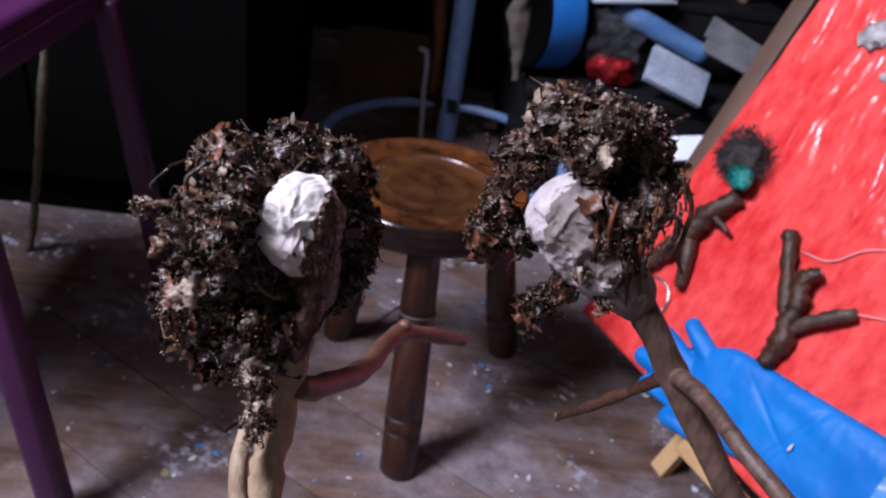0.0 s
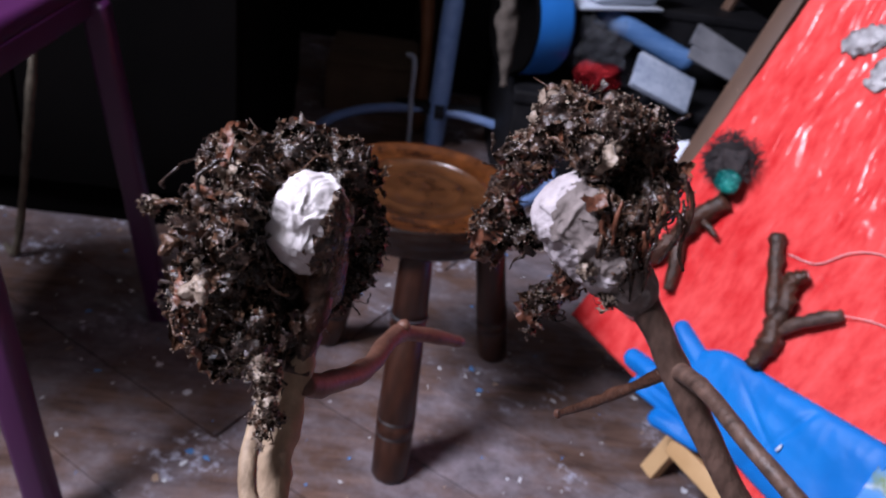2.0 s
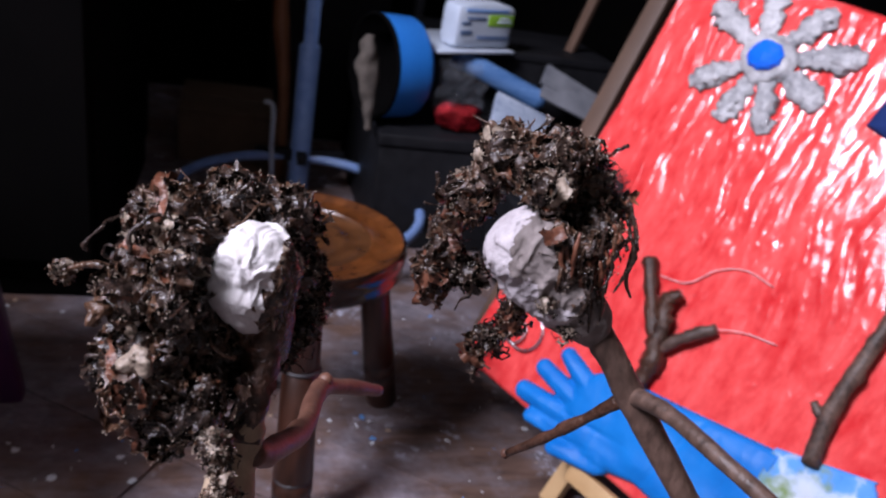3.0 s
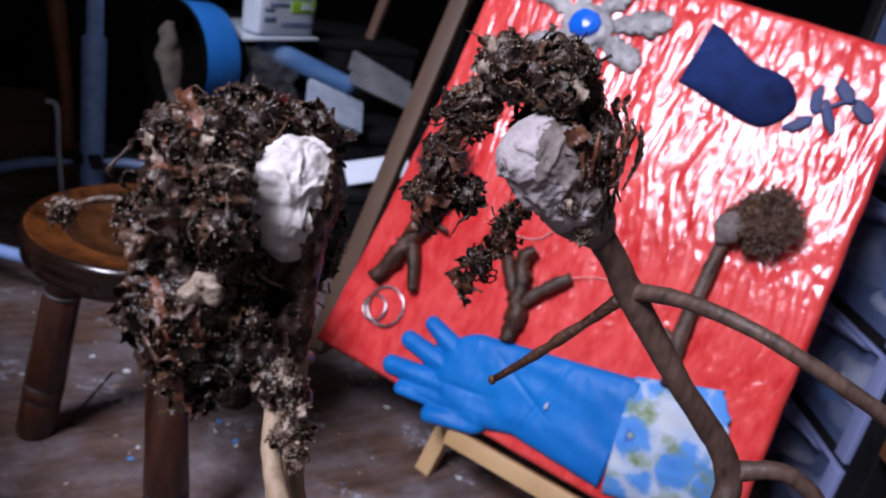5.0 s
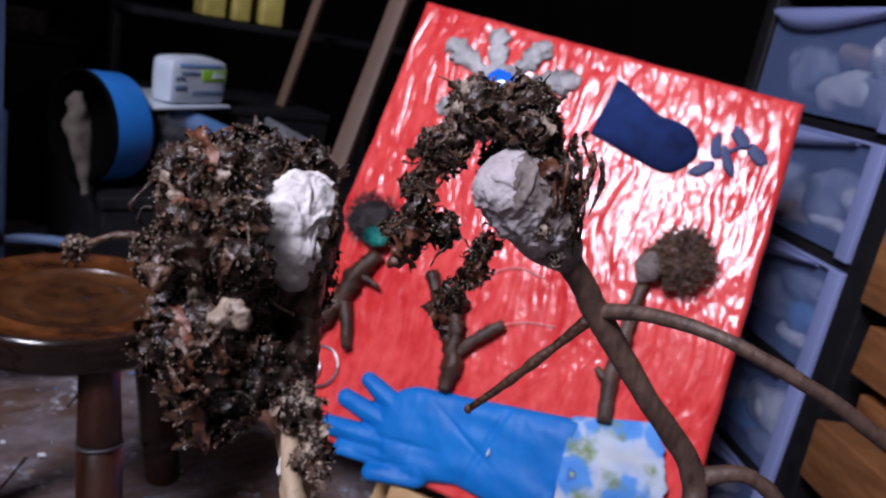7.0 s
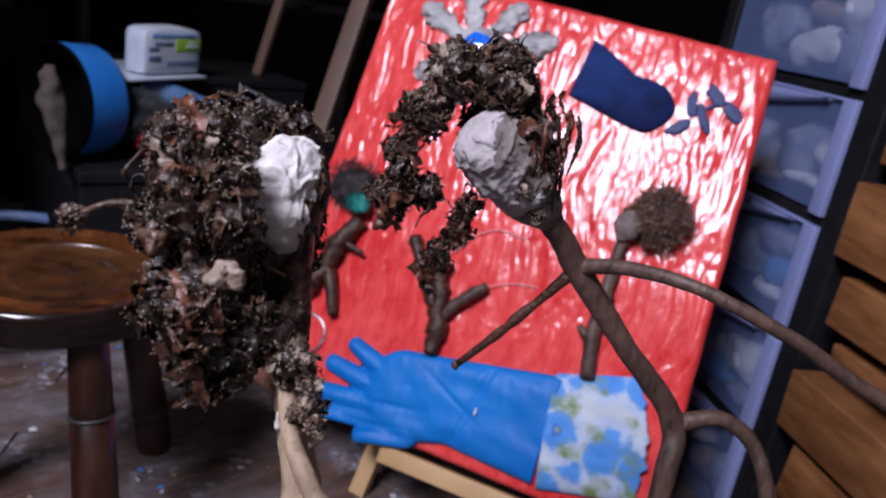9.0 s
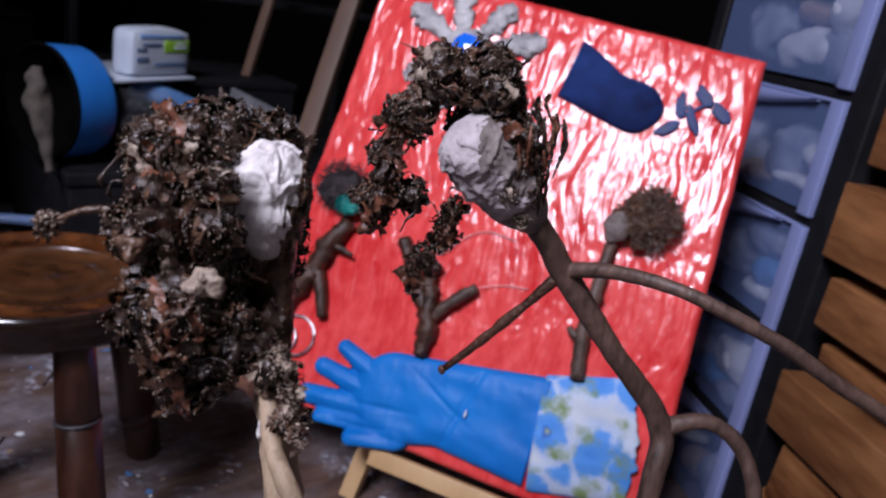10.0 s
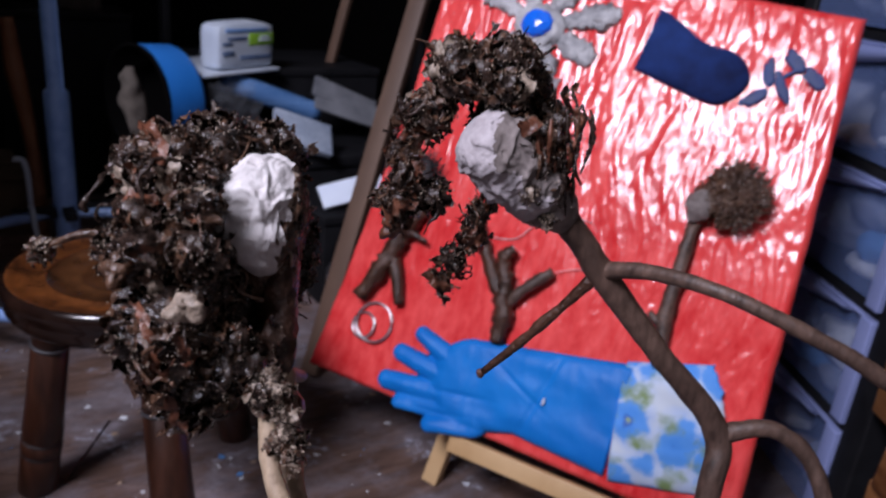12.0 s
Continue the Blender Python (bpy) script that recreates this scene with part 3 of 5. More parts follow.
        d = Vector((0.4 * math.cos(a) + rng.gauss(0, 0.9), 0.4 * math.sin(a) + rng.gauss(0, 0.9), rng.uniform(-0.2, 0.6))).normalized()
        tube(bm, [p, p + d * 0.005, p + d * 0.009 + Vector((rng.uniform(-1, 1), rng.uniform(-1, 1), 0)) * 0.003], [0.0013, 0.001, 0.0004], 4, 0, 2)
    part("seed_head", bm, MAT["leaf_brown"], stem, "round tuft of dry brown fibre", local=True)
    part("clay_knob", lump(bmesh.new(), (0.362, -0.213, 0.018), (0.013, 0.017, 0.011), rough=0.3, freq=90, ridge=0.2), MAT["grey_clay"], stem, "grey-white clay lump", local=True)

    # wire rings and threads
    for cx, cy, r in ((0.043, -0.43, 0.023), (0.03, -0.437, 0.015)):
        pts = [(cx + r * math.cos(a), cy + r * math.sin(a), 0.005 + 0.002 * math.sin(a + cx * 90)) for a in [k * math.pi / 8 for k in range(17)]]
        part("wire_ring", tube(bmesh.new(), pts, 0.0016, 8, 0, 4), MAT["steel"], art, "loop of grey metal wire", local=True)
    part("thread", tube(bmesh.new(), [(0.155, -0.297, 0.003), (0.185, -0.29, 0.004), (0.205, -0.265, 0.004), (0.23, -0.252, 0.003), (0.26, -0.254, 0.003)], 0.0007, 6, 0, 6), MAT["thread"], art, "pale pink thread", local=True)
    part("thread", tube(bmesh.new(), [(0.237, -0.315, 0.008), (0.26, -0.305, 0.004), (0.29, -0.3, 0.003)], 0.0006, 6, 0, 6), MAT["thread"], art, "pale pink thread", local=True)

    # rubber glove with a floral cuff
    caps = [((0.108, -0.424), (0.168, -0.447), 0.0095, 0.015), ((0.088, -0.452), (0.165, -0.463), 0.0105, 0.014), ((0.079, -0.487), (0.165, -0.478), 0.0115, 0.014),
            ((0.104, -0.503), (0.17, -0.492), 0.0095, 0.013), ((0.15, -0.512), (0.195, -0.493), 0.011, 0.02), ((0.182, -0.458), (0.235, -0.446), 0.05, 0.046), ((0.235, -0.446), (0.36, -0.439), 0.046, 0.06)]

    def sd(x, y):
        d, best = 1.0, 0.0
        for (ax, ay), (bx, by), r1, r2 in caps:
            t = max(0, min(1, ((x - ax) * (bx - ax) + (y - ay) * (by - ay)) / ((bx - ax) ** 2 + (by - ay) ** 2)))
            k = math.hypot(x - ax - t * (bx - ax), y - ay - t * (by - ay)) - r1 - (r2 - r1) * t
            d = min(d, k)
        return d

    bm = bmesh.new()
    step, x0, y0 = 0.0016, 0.062, -0.535
    nx, ny = int((0.345 - x0) / step), int((-0.365 - y0) / step)
    grid = {}
    for i in range(nx + 1):
        for j in range(ny + 1):
            x, y = x0 + i * step, y0 + j * step
            d = sd(x, y)
            if d > step * 0.75:
                continue
            if d > -step * 0.6:
                gx, gy = sd(x + 1e-4, y) - sd(x - 1e-4, y), sd(x, y + 1e-4) - sd(x, y - 1e-4)
                g = math.hypot(gx, gy) or 1
                x, y, d = x - gx / g * d, y - gy / g * d, 0.0
            depth = min(-d, 0.02)
            h = 0.003 + 0.011 * math.sqrt(max(0, 1 - (1 - depth / 0.02) ** 2))
            fold = noise.noise(Vector((x * 22 + y * 30, y * 38 - x * 12, 2.0)))
            h += 0.0022 * fold * min(1, depth / 0.008) - 0.0016 * math.exp(-((y + 0.452 + 0.5 * (x - 0.26)) / 0.0028) ** 2 - ((x - 0.235) / 0.03) ** 2)
            h -= 0.0016 * math.exp(-((x - 0.262 - 0.25 * (y + 0.44)) / 0.004) ** 2) * min(1, depth / 0.01)
            h -= 0.0022 * math.exp(-((y + 0.474 - 0.15 * (x - 0.16)) / 0.003) ** 2 - ((x - 0.17) / 0.03) ** 2) + 0.0014 * abs(noise.noise(Vector((x * 55 + y * 20, y * 16 - x * 20, 5)))) * min(1, depth / 0.01)
            if y < -0.5:
                h += (-0.5 - y) * 0.5
            grid[i, j] = bm.verts.new((x, y, h))
    for (i, j) in list(grid):
        q = [grid.get(k) for k in ((i, j), (i + 1, j), (i + 1, j + 1), (i, j + 1))]
        if all(q):
            bm.faces.new(q)
    edge = [e for e in bm.edges if e.is_boundary]
    ret = bmesh.ops.extrude_edge_only(bm, edges=edge)
    for v in [g for g in ret["geom"] if isinstance(g, bmesh.types.BMVert)]:
        v.co.z = 0.0012
    glove = part("rubber_glove", bm, MAT["rubber"], art, "bright blue rubber glove laid flat", local=True)
    bm = bmesh.new()
    rows = []
    for i in range(41):
        s = i / 40
        row = []
        for j in range(49):
            t = j / 48
            top = Vector((0.336, -0.38)).lerp(Vector((0.416, -0.357)), s)
            bot = Vector((0.35, -0.5)).lerp(Vector((0.445, -0.478)), s)
            p = top.lerp(bot, t)
            p.x += s * (0.012 * math.sin(t * 3.2) + 0.006 * noise.noise(Vector((t * 14, 0, 7))))
            h = 0.0145 * math.sqrt(max(0, 1 - (2 * t - 1) ** 2)) * (1 - 0.35 * s) + 0.003 + 0.0028 * noise.noise(Vector((p.x * 26, p.y * 60, 3)))
            row.append(bm.verts.new((p.x, p.y, max(h, 0.0025))))
        rows.append(row)
    for a, b in zip(rows, rows[1:]):
        for j in range(48):
            bm.faces.new((a[j], b[j], b[j + 1], a[j + 1]))
    ret = bmesh.ops.extrude_edge_only(bm, edges=[e for e in bm.edges if e.is_boundary])
    for v in [g for g in ret["geom"] if isinstance(g, bmesh.types.BMVert)]:
        v.co.z = 0.0008
    part("cuff", bm, MAT["floral"], glove, "white cotton cuff with blue flowers", local=True)
    part("paint_blob", lump(bmesh.new(), (0.268, -0.446, 0.0165), (0.0016, 0.0042, 0.001), rough=0.6, freq=400, level=2), MAT["white_plastic"], glove, "white paint spot", local=True)
    part("glue_blob", lump(bmesh.new(), (0.199, -0.401, 0.009), (0.007, 0.003, 0.006), rough=0.5, freq=300, level=2), MAT["clear"], art, "clear glue blob", local=True)


artwork()


def on_art(u, v, h):
    return O0 + U * u + V * v + N * h


# ---------------------------------------------------------------- easel under the artwork
def easel():
    t = thing("table_easel", pose(0.42, 0.6, 0), "small pale pine easel holding the red artwork", "easel")
    part("ledge", beam(bmesh.new(), on_art(0.175, -0.526, 0.0), on_art(0.43, -0.526, 0.0), 0.02, 0.012, N), MAT["pine"], t)
    for u in (0.142, 0.375):
        top = on_art(0.26 + (u - 0.26) * 0.5, -0.02, -0.034)
        low = on_art(u, -0.6, -0.062)
        low.z = 0.0
        part("front_leg", beam(bmesh.new(), low, top, 0.02, 0.016, N), MAT["pine"], t)
    part("back_leg", beam(bmesh.new(), (0.72, 0.79, 0.0), on_art(0.26, -0.03, -0.055), 0.02, 0.016, N), MAT["pine"], t)


easel()


BAR_LOW, BAR_TOP = Vector((0.60, 1.52, 0.2225)), Vector((0.735, 1.50, 0.80))


def bars():
    a = thing("leaning_bar", pose(0.5, 1.0, 0), "flat brown wooden bar leaning upright behind the artwork", "wooden bar")
    part("bar", beam(bmesh.new(), on_art(-0.123, -0.555, -0.15), on_art(-0.123, 0.35, -0.15), 0.028, 0.016, N), MAT["brown_bar"], a)
    b = thing("leaning_bar", pose(0.6, 1.52, 0.222), "thin brown wooden bar standing on the chest", "wooden bar")
    part("bar", beam(bmesh.new(), BAR_LOW, BAR_TOP, 0.02, 0.014, N), MAT["brown_bar"], b)


bars()

# ---------------------------------------------------------------- the two twig figures
def petal(bm, p, normal, rad, mat, rng, edge=True):
    """A crumpled, cupped dry petal with a ragged rim."""
    normal = normal.normalized()
    u = normal.orthogonal().normalized()
    v = normal.cross(u)
    sx, sy, turn, cup = rng.uniform(0.5, 1.0), rng.uniform(0.8, 1.35), rng.uniform(0, 6.28), rng.uniform(0.2, 1.1)
    roll, seed = rng.uniform(-1.1, 1.1), Vector((rng.uniform(0, 50), rng.uniform(0, 50), 0))
    rings = [[bm.verts.new(p - normal * rad * 0.15)]]
    n = 10
    for k in (0.4, 0.75, 1.0):
        ring = []
        for i in range(n):
            a = 2 * math.pi * i / n
            rr = k * rad * (1 + (0.34 * noise.noise(seed + Vector((math.cos(a), math.sin(a), k)) * 1.6)) * k)
            x, y = rr * sx * math.cos(a), rr * sy * math.sin(a)
            h = cup * (x * x + y * y) / rad + roll * x * abs(x) / rad
            h += 0.62 * rad * k * noise.noise(seed * 1.7 + Vector((x, y, 0)) / rad * 1.9)
            q = u * (x * math.cos(turn) - y * math.sin(turn)) + v * (x * math.sin(turn) + y * math.cos(turn))
            ring.append(bm.verts.new(p + q + normal * h))
        rings.append(ring)
    for i in range(n):
        bm.faces.new((rings[0][0], rings[1][i], rings[1][(i + 1) % n])).material_index = mat
    for a, b in zip(rings[1:], rings[2:]):
        for i in range(n):
            bm.faces.new((a[i], b[i], b[(i + 1) % n], a[(i + 1) % n])).material_index = mat
    if edge:
        for w in rings[-1]:
            if rng.random() < 0.75:
                crumb(bm, w.co + Vector((rng.gauss(0, 1), rng.gauss(0, 1), rng.gauss(0, 1))) * 0.0002, rng.uniform(0.00014, 0.00034), rng.choice((4, 4, 2, 1)), rng)


def curl(bm, c, r, rng, mats, clear, size=1.0, droop=0.3):
    """A shrivelled strand that twists over a rounded mass."""
    w = Vector((rng.gauss(0, 1), rng.gauss(0, 1), rng.gauss(0, 1))).normalized()
    p = c + w * r * rng.uniform(0.75, 1.02)
    d = w.cross(Vector((rng.gauss(0, 1), rng.gauss(0, 1), rng.gauss(0, 1)))).normalized()
    pts, radii, rad = [], [], size * rng.uniform(0.0003, 0.0008)
    for i in range(rng.randrange(5, 9)):
        if clear(p):
            break
        pts.append(p.copy())
        radii.append(rad * rng.uniform(0.45, 1.35))
        w = (p - c).normalized()
        d = (d - w * d.dot(w) * 0.8 + Vector((rng.gauss(0, 1), rng.gauss(0, 1), rng.gauss(0, 1) - droop)) * 0.55).normalized()
        p = p + d * size * rng.uniform(0.0022, 0.0042)
    if len(pts) > 2:
        tube(bm, pts, radii, 7, 0.75, 4, mat=rng.choice(mats), freq=620)


def ribbon(bm, c, r, rng, mats, clear, size=1.0):
    """A ruffled dry petal strip that winds over a rounded mass, gritty along its edges."""
    w = Vector((rng.gauss(0, 1), rng.gauss(0, 1), rng.gauss(0, 1))).normalized()
    d = w.cross(Vector((rng.gauss(0, 1), rng.gauss(0, 1), rng.gauss(0, 1)))).normalized()
    p = c + w * r * rng.uniform(0.85, 1.1)
    step, width, ph, fr = 0.0016 * size, size * rng.uniform(0.0014, 0.003), rng.uniform(0, 6), rng.uniform(0.7, 1.6)
    mat = rng.choice(mats)
    prev = None
    for i in range(rng.randrange(8, 19)):
        w = (p - c).normalized()
        d = (d - w * d.dot(w) + Vector((rng.gauss(0, 1), rng.gauss(0, 1), rng.gauss(0, 1) - 0.25)) * 0.3).normalized()
        side = d.cross(w).normalized()
        p = p + d * step + w * rng.uniform(-0.5, 0.5) * step
        if clear(p) or clear(p + side * width) or clear(p - side * width):
            prev = None
            continue
        ru = width * 0.75
        row = [p + side * width * rng.uniform(0.7, 1.2) + w * ru * math.sin(ph + i * fr), p + side * width * 0.35 - w * ru * 0.4, p - side * width * 0.35 + w * ru * 0.3 * math.sin(i * 1.3 + ph),
               p - side * width * rng.uniform(0.7, 1.2) + w * ru * math.sin(ph + 2 + i * fr)]
        row = [bm.verts.new(q) for q in row]
        if prev:
            for k in range(3):
                bm.faces.new((prev[k], prev[k + 1], row[k + 1], row[k])).material_index = mat
        prev = row
        for v in (row[0], row[3]):
            if rng.random() < 0.7:
                for _ in range(2):
                    crumb(bm, v.co + Vector((rng.gauss(0, 1), rng.gauss(0, 1), rng.gauss(0, 1))) * 0.0003, rng.uniform(0.00018, 0.00042), rng.choice((4, 4, 2, 1)), rng)


def crumb(bm, p, r, mat, rng):
    vs = [bm.verts.new(p + Vector(v) * r * rng.uniform(0.6, 1.4)) for v in ((1, 0, 0), (0, 1, 0), (-1, 0, 0), (0, -1, 0), (0, 0, 1), (0, 0, -1))]
    for a, b, c in ((0, 1, 4), (1, 2, 4), (2, 3, 4), (3, 0, 4), (1, 0, 5), (2, 1, 5), (3, 2, 5), (0, 3, 5)):
        f = bm.faces.new((vs[a], vs[b], vs[c]))
        f.material_index = mat


def tuft(bm, c, r, count, rng, tones, clear, crumbs=0, size=1.0, droop=0.4):
    """Leaves crowded round a centre; clear(p) says where none may lie."""
    c = Vector(c)
    if r > 0.0042:
        ico = bmesh.ops.create_icosphere(bm, subdivisions=4, radius=r * 0.66)["verts"]
        for v in ico:
            u = v.co.normalized()
            p = v.co + c
            d1, d2 = noise.voronoi(p * 230)[0][:2], noise.voronoi(p * 520)[0][:2]
            k = 0.5 * noise.noise(p * 130) + 0.55 * (0.45 - (d1[1] - d1[0])) + 0.25 * (0.4 - (d2[1] - d2[0])) + 0.25 * noise.noise(p * 300)
            v.co = p + u * r * k
        bad = [v for v in ico if clear(v.co)]
        bmesh.ops.delete(bm, geom=bad, context="VERTS")
        for f in {f for v in ico if v.is_valid for f in v.link_faces}:
            q = f.calc_center_median()
            t = noise.noise(q * 170) + 0.5 * noise.noise(q * 420)
            f.material_index = 1 if t < 0.45 else 2
    for _ in range(int(count * 0.5)):
        ribbon(bm, c, r, rng, tones, clear, size)
    for _ in range(int(count * 0.34)):
        curl(bm, c, r, rng, (1, 1, 2), clear, size, droop)
    for _ in range(int(count * 0.7)):
        w = Vector((rng.gauss(0, 1), rng.gauss(0, 1), rng.gauss(0, 1))).normalized()
        p = c + w * r * rng.uniform(0.72, 1.04)
        rad = size * (rng.uniform(0.0019, 0.0031) if rng.random() < 0.18 else rng.uniform(0.0009, 0.0019))
        n = (w * rng.uniform(0.2, 1.2) + Vector((rng.gauss(0, 1), rng.gauss(0, 1), rng.gauss(0, 1))) * 0.6).normalized()
        if clear(p) or clear(p + w * rad) or clear(p - Vector((0, 0, rad))):
            continue
        tone = rng.choice(tones)
        petal(bm, p, n, rad, 2 if tone == 4 and rad > 0.0016 else tone, rng)
    for _ in range(count // 22):
        w = Vector((rng.gauss(0, 1), rng.gauss(0, 1), rng.gauss(0, 1))).normalized()
        p = c + w * r * rng.uniform(0.5, 1.05)
        d = (w * 0.5 + Vector((rng.gauss(0, 1), rng.gauss(0, 1), rng.gauss(0, 1) - 0.4))).normalized() * 0.0045 * size
        e = d + Vector((rng.gauss(0, 1), rng.gauss(0, 1), rng.gauss(0, 1))) * 0.004 * size
        if not (clear(p) or clear(p + d) or clear(p + d + e)):
            tube(bm, [p, p + d, p + d + e], [0.0004, 0.0004, 0.0002], 5, 0.3, 4, mat=rng.choice((1, 2, 2, 9)))
    for _ in range(int(crumbs * 3.6)):
        w = Vector((rng.gauss(0, 1), rng.gauss(0, 1), rng.gauss(0, 1))).normalized()
        p = c + w * r * rng.uniform(0.8, 1.15)
        if not clear(p):
            crumb(bm, p, rng.uniform(0.00016, 0.00042), rng.choice((1, 4, 4, 4, 2)), rng)


FIG = [MAT["clay"], MAT["leaf_dark"], MAT["leaf_brown"], MAT["leaf_red"], MAT["leaf_pale"], MAT["bark"], MAT["stalk"], MAT["red_twig"], MAT["grey_clay"], MAT["bark_dark"], MAT["mauve_clay"]]
DARK, MIXED, WARM = (1, 1, 1, 1, 2), (1, 1, 1, 2, 2, 3, 2, 4), (2, 3, 3, 1)


GRIT_TOP, GRIT_LOW = Vector((-0.0388, 0.1835, 0.4712)), Vector((-0.0365, 0.1775, 0.4505))
SPLASH = Vector((-0.0385, 0.1925, 0.4425))


def figure_pale_stalk():
    rng = random.Random(11)
    bm = bmesh.new()
    face, ahead = Vector((-0.0285, 0.216, 0.507)), Vector((0.3, -0.9, 0.2)).normalized()
    c = Vector((-0.0292, 0.2165, 0.507))
    flank = Vector((0.87, -0.48, 0))
    ico = bmesh.ops.create_icosphere(bm, subdivisions=6, radius=1.0)["verts"]
    for v in ico:
        u = v.co.copy()
        w = Vector((u.x * 0.014, u.y * 0.0102, u.z * 0.0182))
        # an overhanging upper lobe, a waist, and a smooth lower lobe that runs to a point
        low = 1 / (1 + math.exp((w.z - 0.001) / 0.0014))
        w.x -= 0.0022 * low
        w.x *= 1 - 0.3 * max(0, -u.z) ** 2
        k = 1 - 0.13 * math.exp(-((w.z - 0.0005) / 0.0018) ** 2) * (1 if u.x < 0.3 else 0.4)
        w.x, w.y = w.x * k, w.y * k - 0.0012 * low
        p = c + w
        calm = 1 - 0.62 * low * (1 if w.dot(flank) < 0.002 else 0.4)
        v.co = p + w.normalized() * (crumple(p, 0.0026) * calm + 0.0005 * noise.noise(p * 150))
    for f in {f for v in ico for f in v.link_faces}:
        o = f.calc_center_median()
        q = o - c
        edge = 0.0048 + 0.0034 / (1 + math.exp(-(q.z - 0.001) / 0.002)) + 0.003 * noise.noise(Vector((o.x * 420, o.y * 420, o.z * 130)))
        f.material_index = 0 if q.dot(flank) < edge else (2 if noise.noise(o * 500) < 0.1 else 1 if noise.noise(o * 230) < 0.2 else 4)
    # bark-like flakes down the flank
    for _ in range(46):
        z = rng.uniform(-0.016, 0.006)
        a = rng.uniform(-0.55, 0.75)
        out = (flank * math.cos(a) + Vector((0.48, 0.87, 0)) * math.sin(a)).normalized()
        p = c + Vector((out.x * 0.0118, out.y * 0.0098, z)) * (1 - 0.3 * max(0, -z / 0.018))
        tube(bm, [p + Vector((0, 0, 0.003)), p + out * 0.0009, p + Vector((rng.gauss(0, 1), rng.gauss(0, 1), -5)) * 0.0009], [0.0004, 0.0008, 0.0003], 6, 0.6, 3, mat=rng.choice((1, 2, 2, 4)), freq=500)
    lump(bm, (-0.026, 0.221, 0.486), (0.009, 0.009, 0.018), rough=0.3, freq=90, level=3, mat=2, ridge=0.3)
    lump(bm, (-0.042, 0.228, 0.497), (0.014, 0.012, 0.024), rough=0.4, freq=80, level=3, mat=1, ridge=0.3)

    def clear(p):
        r = p - face
        a = r.dot(ahead)
        return a > -0.004 and (r - ahead * a).length < 0.0128

    for c, r, n, tones, cr in (
            ((-0.037, 0.237, 0.5235), 0.0095, 80, MIXED, 60), ((-0.0205, 0.236, 0.5215), 0.008, 70, DARK, 70), ((-0.055, 0.228, 0.520), 0.012, 95, MIXED, 60),
            ((-0.062, 0.218, 0.503), 0.012, 95, MIXED, 60), ((-0.062, 0.208, 0.480), 0.013, 100, MIXED, 90), ((-0.054, 0.207, 0.463), 0.011, 85, MIXED, 90),
            ((-0.044, 0.243, 0.507), 0.0155, 90, DARK, 20), ((-0.048, 0.215, 0.488), 0.010, 60, DARK, 30), ((-0.0525, 0.206, 0.503), 0.0045, 40, DARK, 30), ((-0.053, 0.209, 0.515), 0.0045, 35, MIXED, 30), ((-0.046, 0.202, 0.470), 0.009, 60, MIXED, 60),
            ((-0.019, 0.23, 0.503), 0.005, 25, DARK, 10), ((-0.021, 0.236, 0.483), 0.006, 40, DARK, 10), ((-0.027, 0.226, 0.468), 0.005, 35, DARK, 30), ((-0.042, 0.225, 0.47), 0.012, 60, DARK, 20)):
        tuft(bm, c, r, n, rng, tones, clear, cr)
    # a dark loop of curls hanging beside the face
    for i in range(14):
        a = i / 13
        p = Vector((-0.0145, 0.243, 0.509)).lerp(Vector((-0.0185, 0.227, 0.47)), a) + Vector((0.008 * math.sin(a * 3.1), 0, 0))
        tuft(bm, p, 0.0032, 12, rng, DARK, clear, 6, 0.6)
    # gritty clump at the foot of the hair and crumbs along the edges
    tuft(bm, (-0.0375, 0.1815, 0.452), 0.0036, 26, rng, (4, 4, 2), clear, 130, 0.5)
    tuft(bm, (-0.0395, 0.19, 0.464), 0.0045, 26, rng, (4, 2, 1), clear, 150, 0.7)
    for i in range(9):
        p = GRIT_TOP.lerp(GRIT_LOW, i / 8) + Vector((rng.uniform(-1, 1), rng.uniform(-1, 1), 0)) * 0.0018
        tuft(bm, p, 0.0022, 9, rng, (4, 2, 1, 4), clear, 60, 0.45)
    lump(bm, SPLASH, (0.0012, 0.001, 0.0026), rough=1.2, freq=420, level=3, mat=0, ridge=0.8)
    # whisker, bud
    tube(bm, [(-0.066, 0.222, 0.503), (-0.078, 0.228, 0.503), (-0.089, 0.232, 0.498)], [0.0012, 0.0013, 0.0007], 6, 0.4, 5, mat=2)
    tuft(bm, (-0.087, 0.232, 0.498), 0.002, 12, rng, (2, 4), clear, 25, 0.45)
    lump(bm, (-0.074, 0.207, 0.499), (0.0036, 0.0036, 0.003), rough=0.9, freq=260, level=3, mat=2, ridge=0.8)
    lump(bm, (-0.061, 0.19, 0.494), (0.0042, 0.003, 0.0036), rough=1.0, freq=260, level=4, mat=4, ridge=1.0)
    for _ in range(6):
        p = Vector((rng.uniform(-0.07, -0.04), rng.uniform(0.2, 0.24), rng.uniform(0.46, 0.535)))
        d = Vector((rng.gauss(0, 1), rng.gauss(0, 1), rng.gauss(0, 1) - 0.5)).normalized()
        if not clear(p) and not clear(p + d * 0.012):
            tube(bm, [p, p + d * 0.004 + Vector((0, 0.001, 0)), p + d * 0.008 + Vector((0, 0, -0.003))], [0.0006, 0.0006, 0.0003], 6, 0.7, 4, mat=rng.choice((1, 2, 9)))
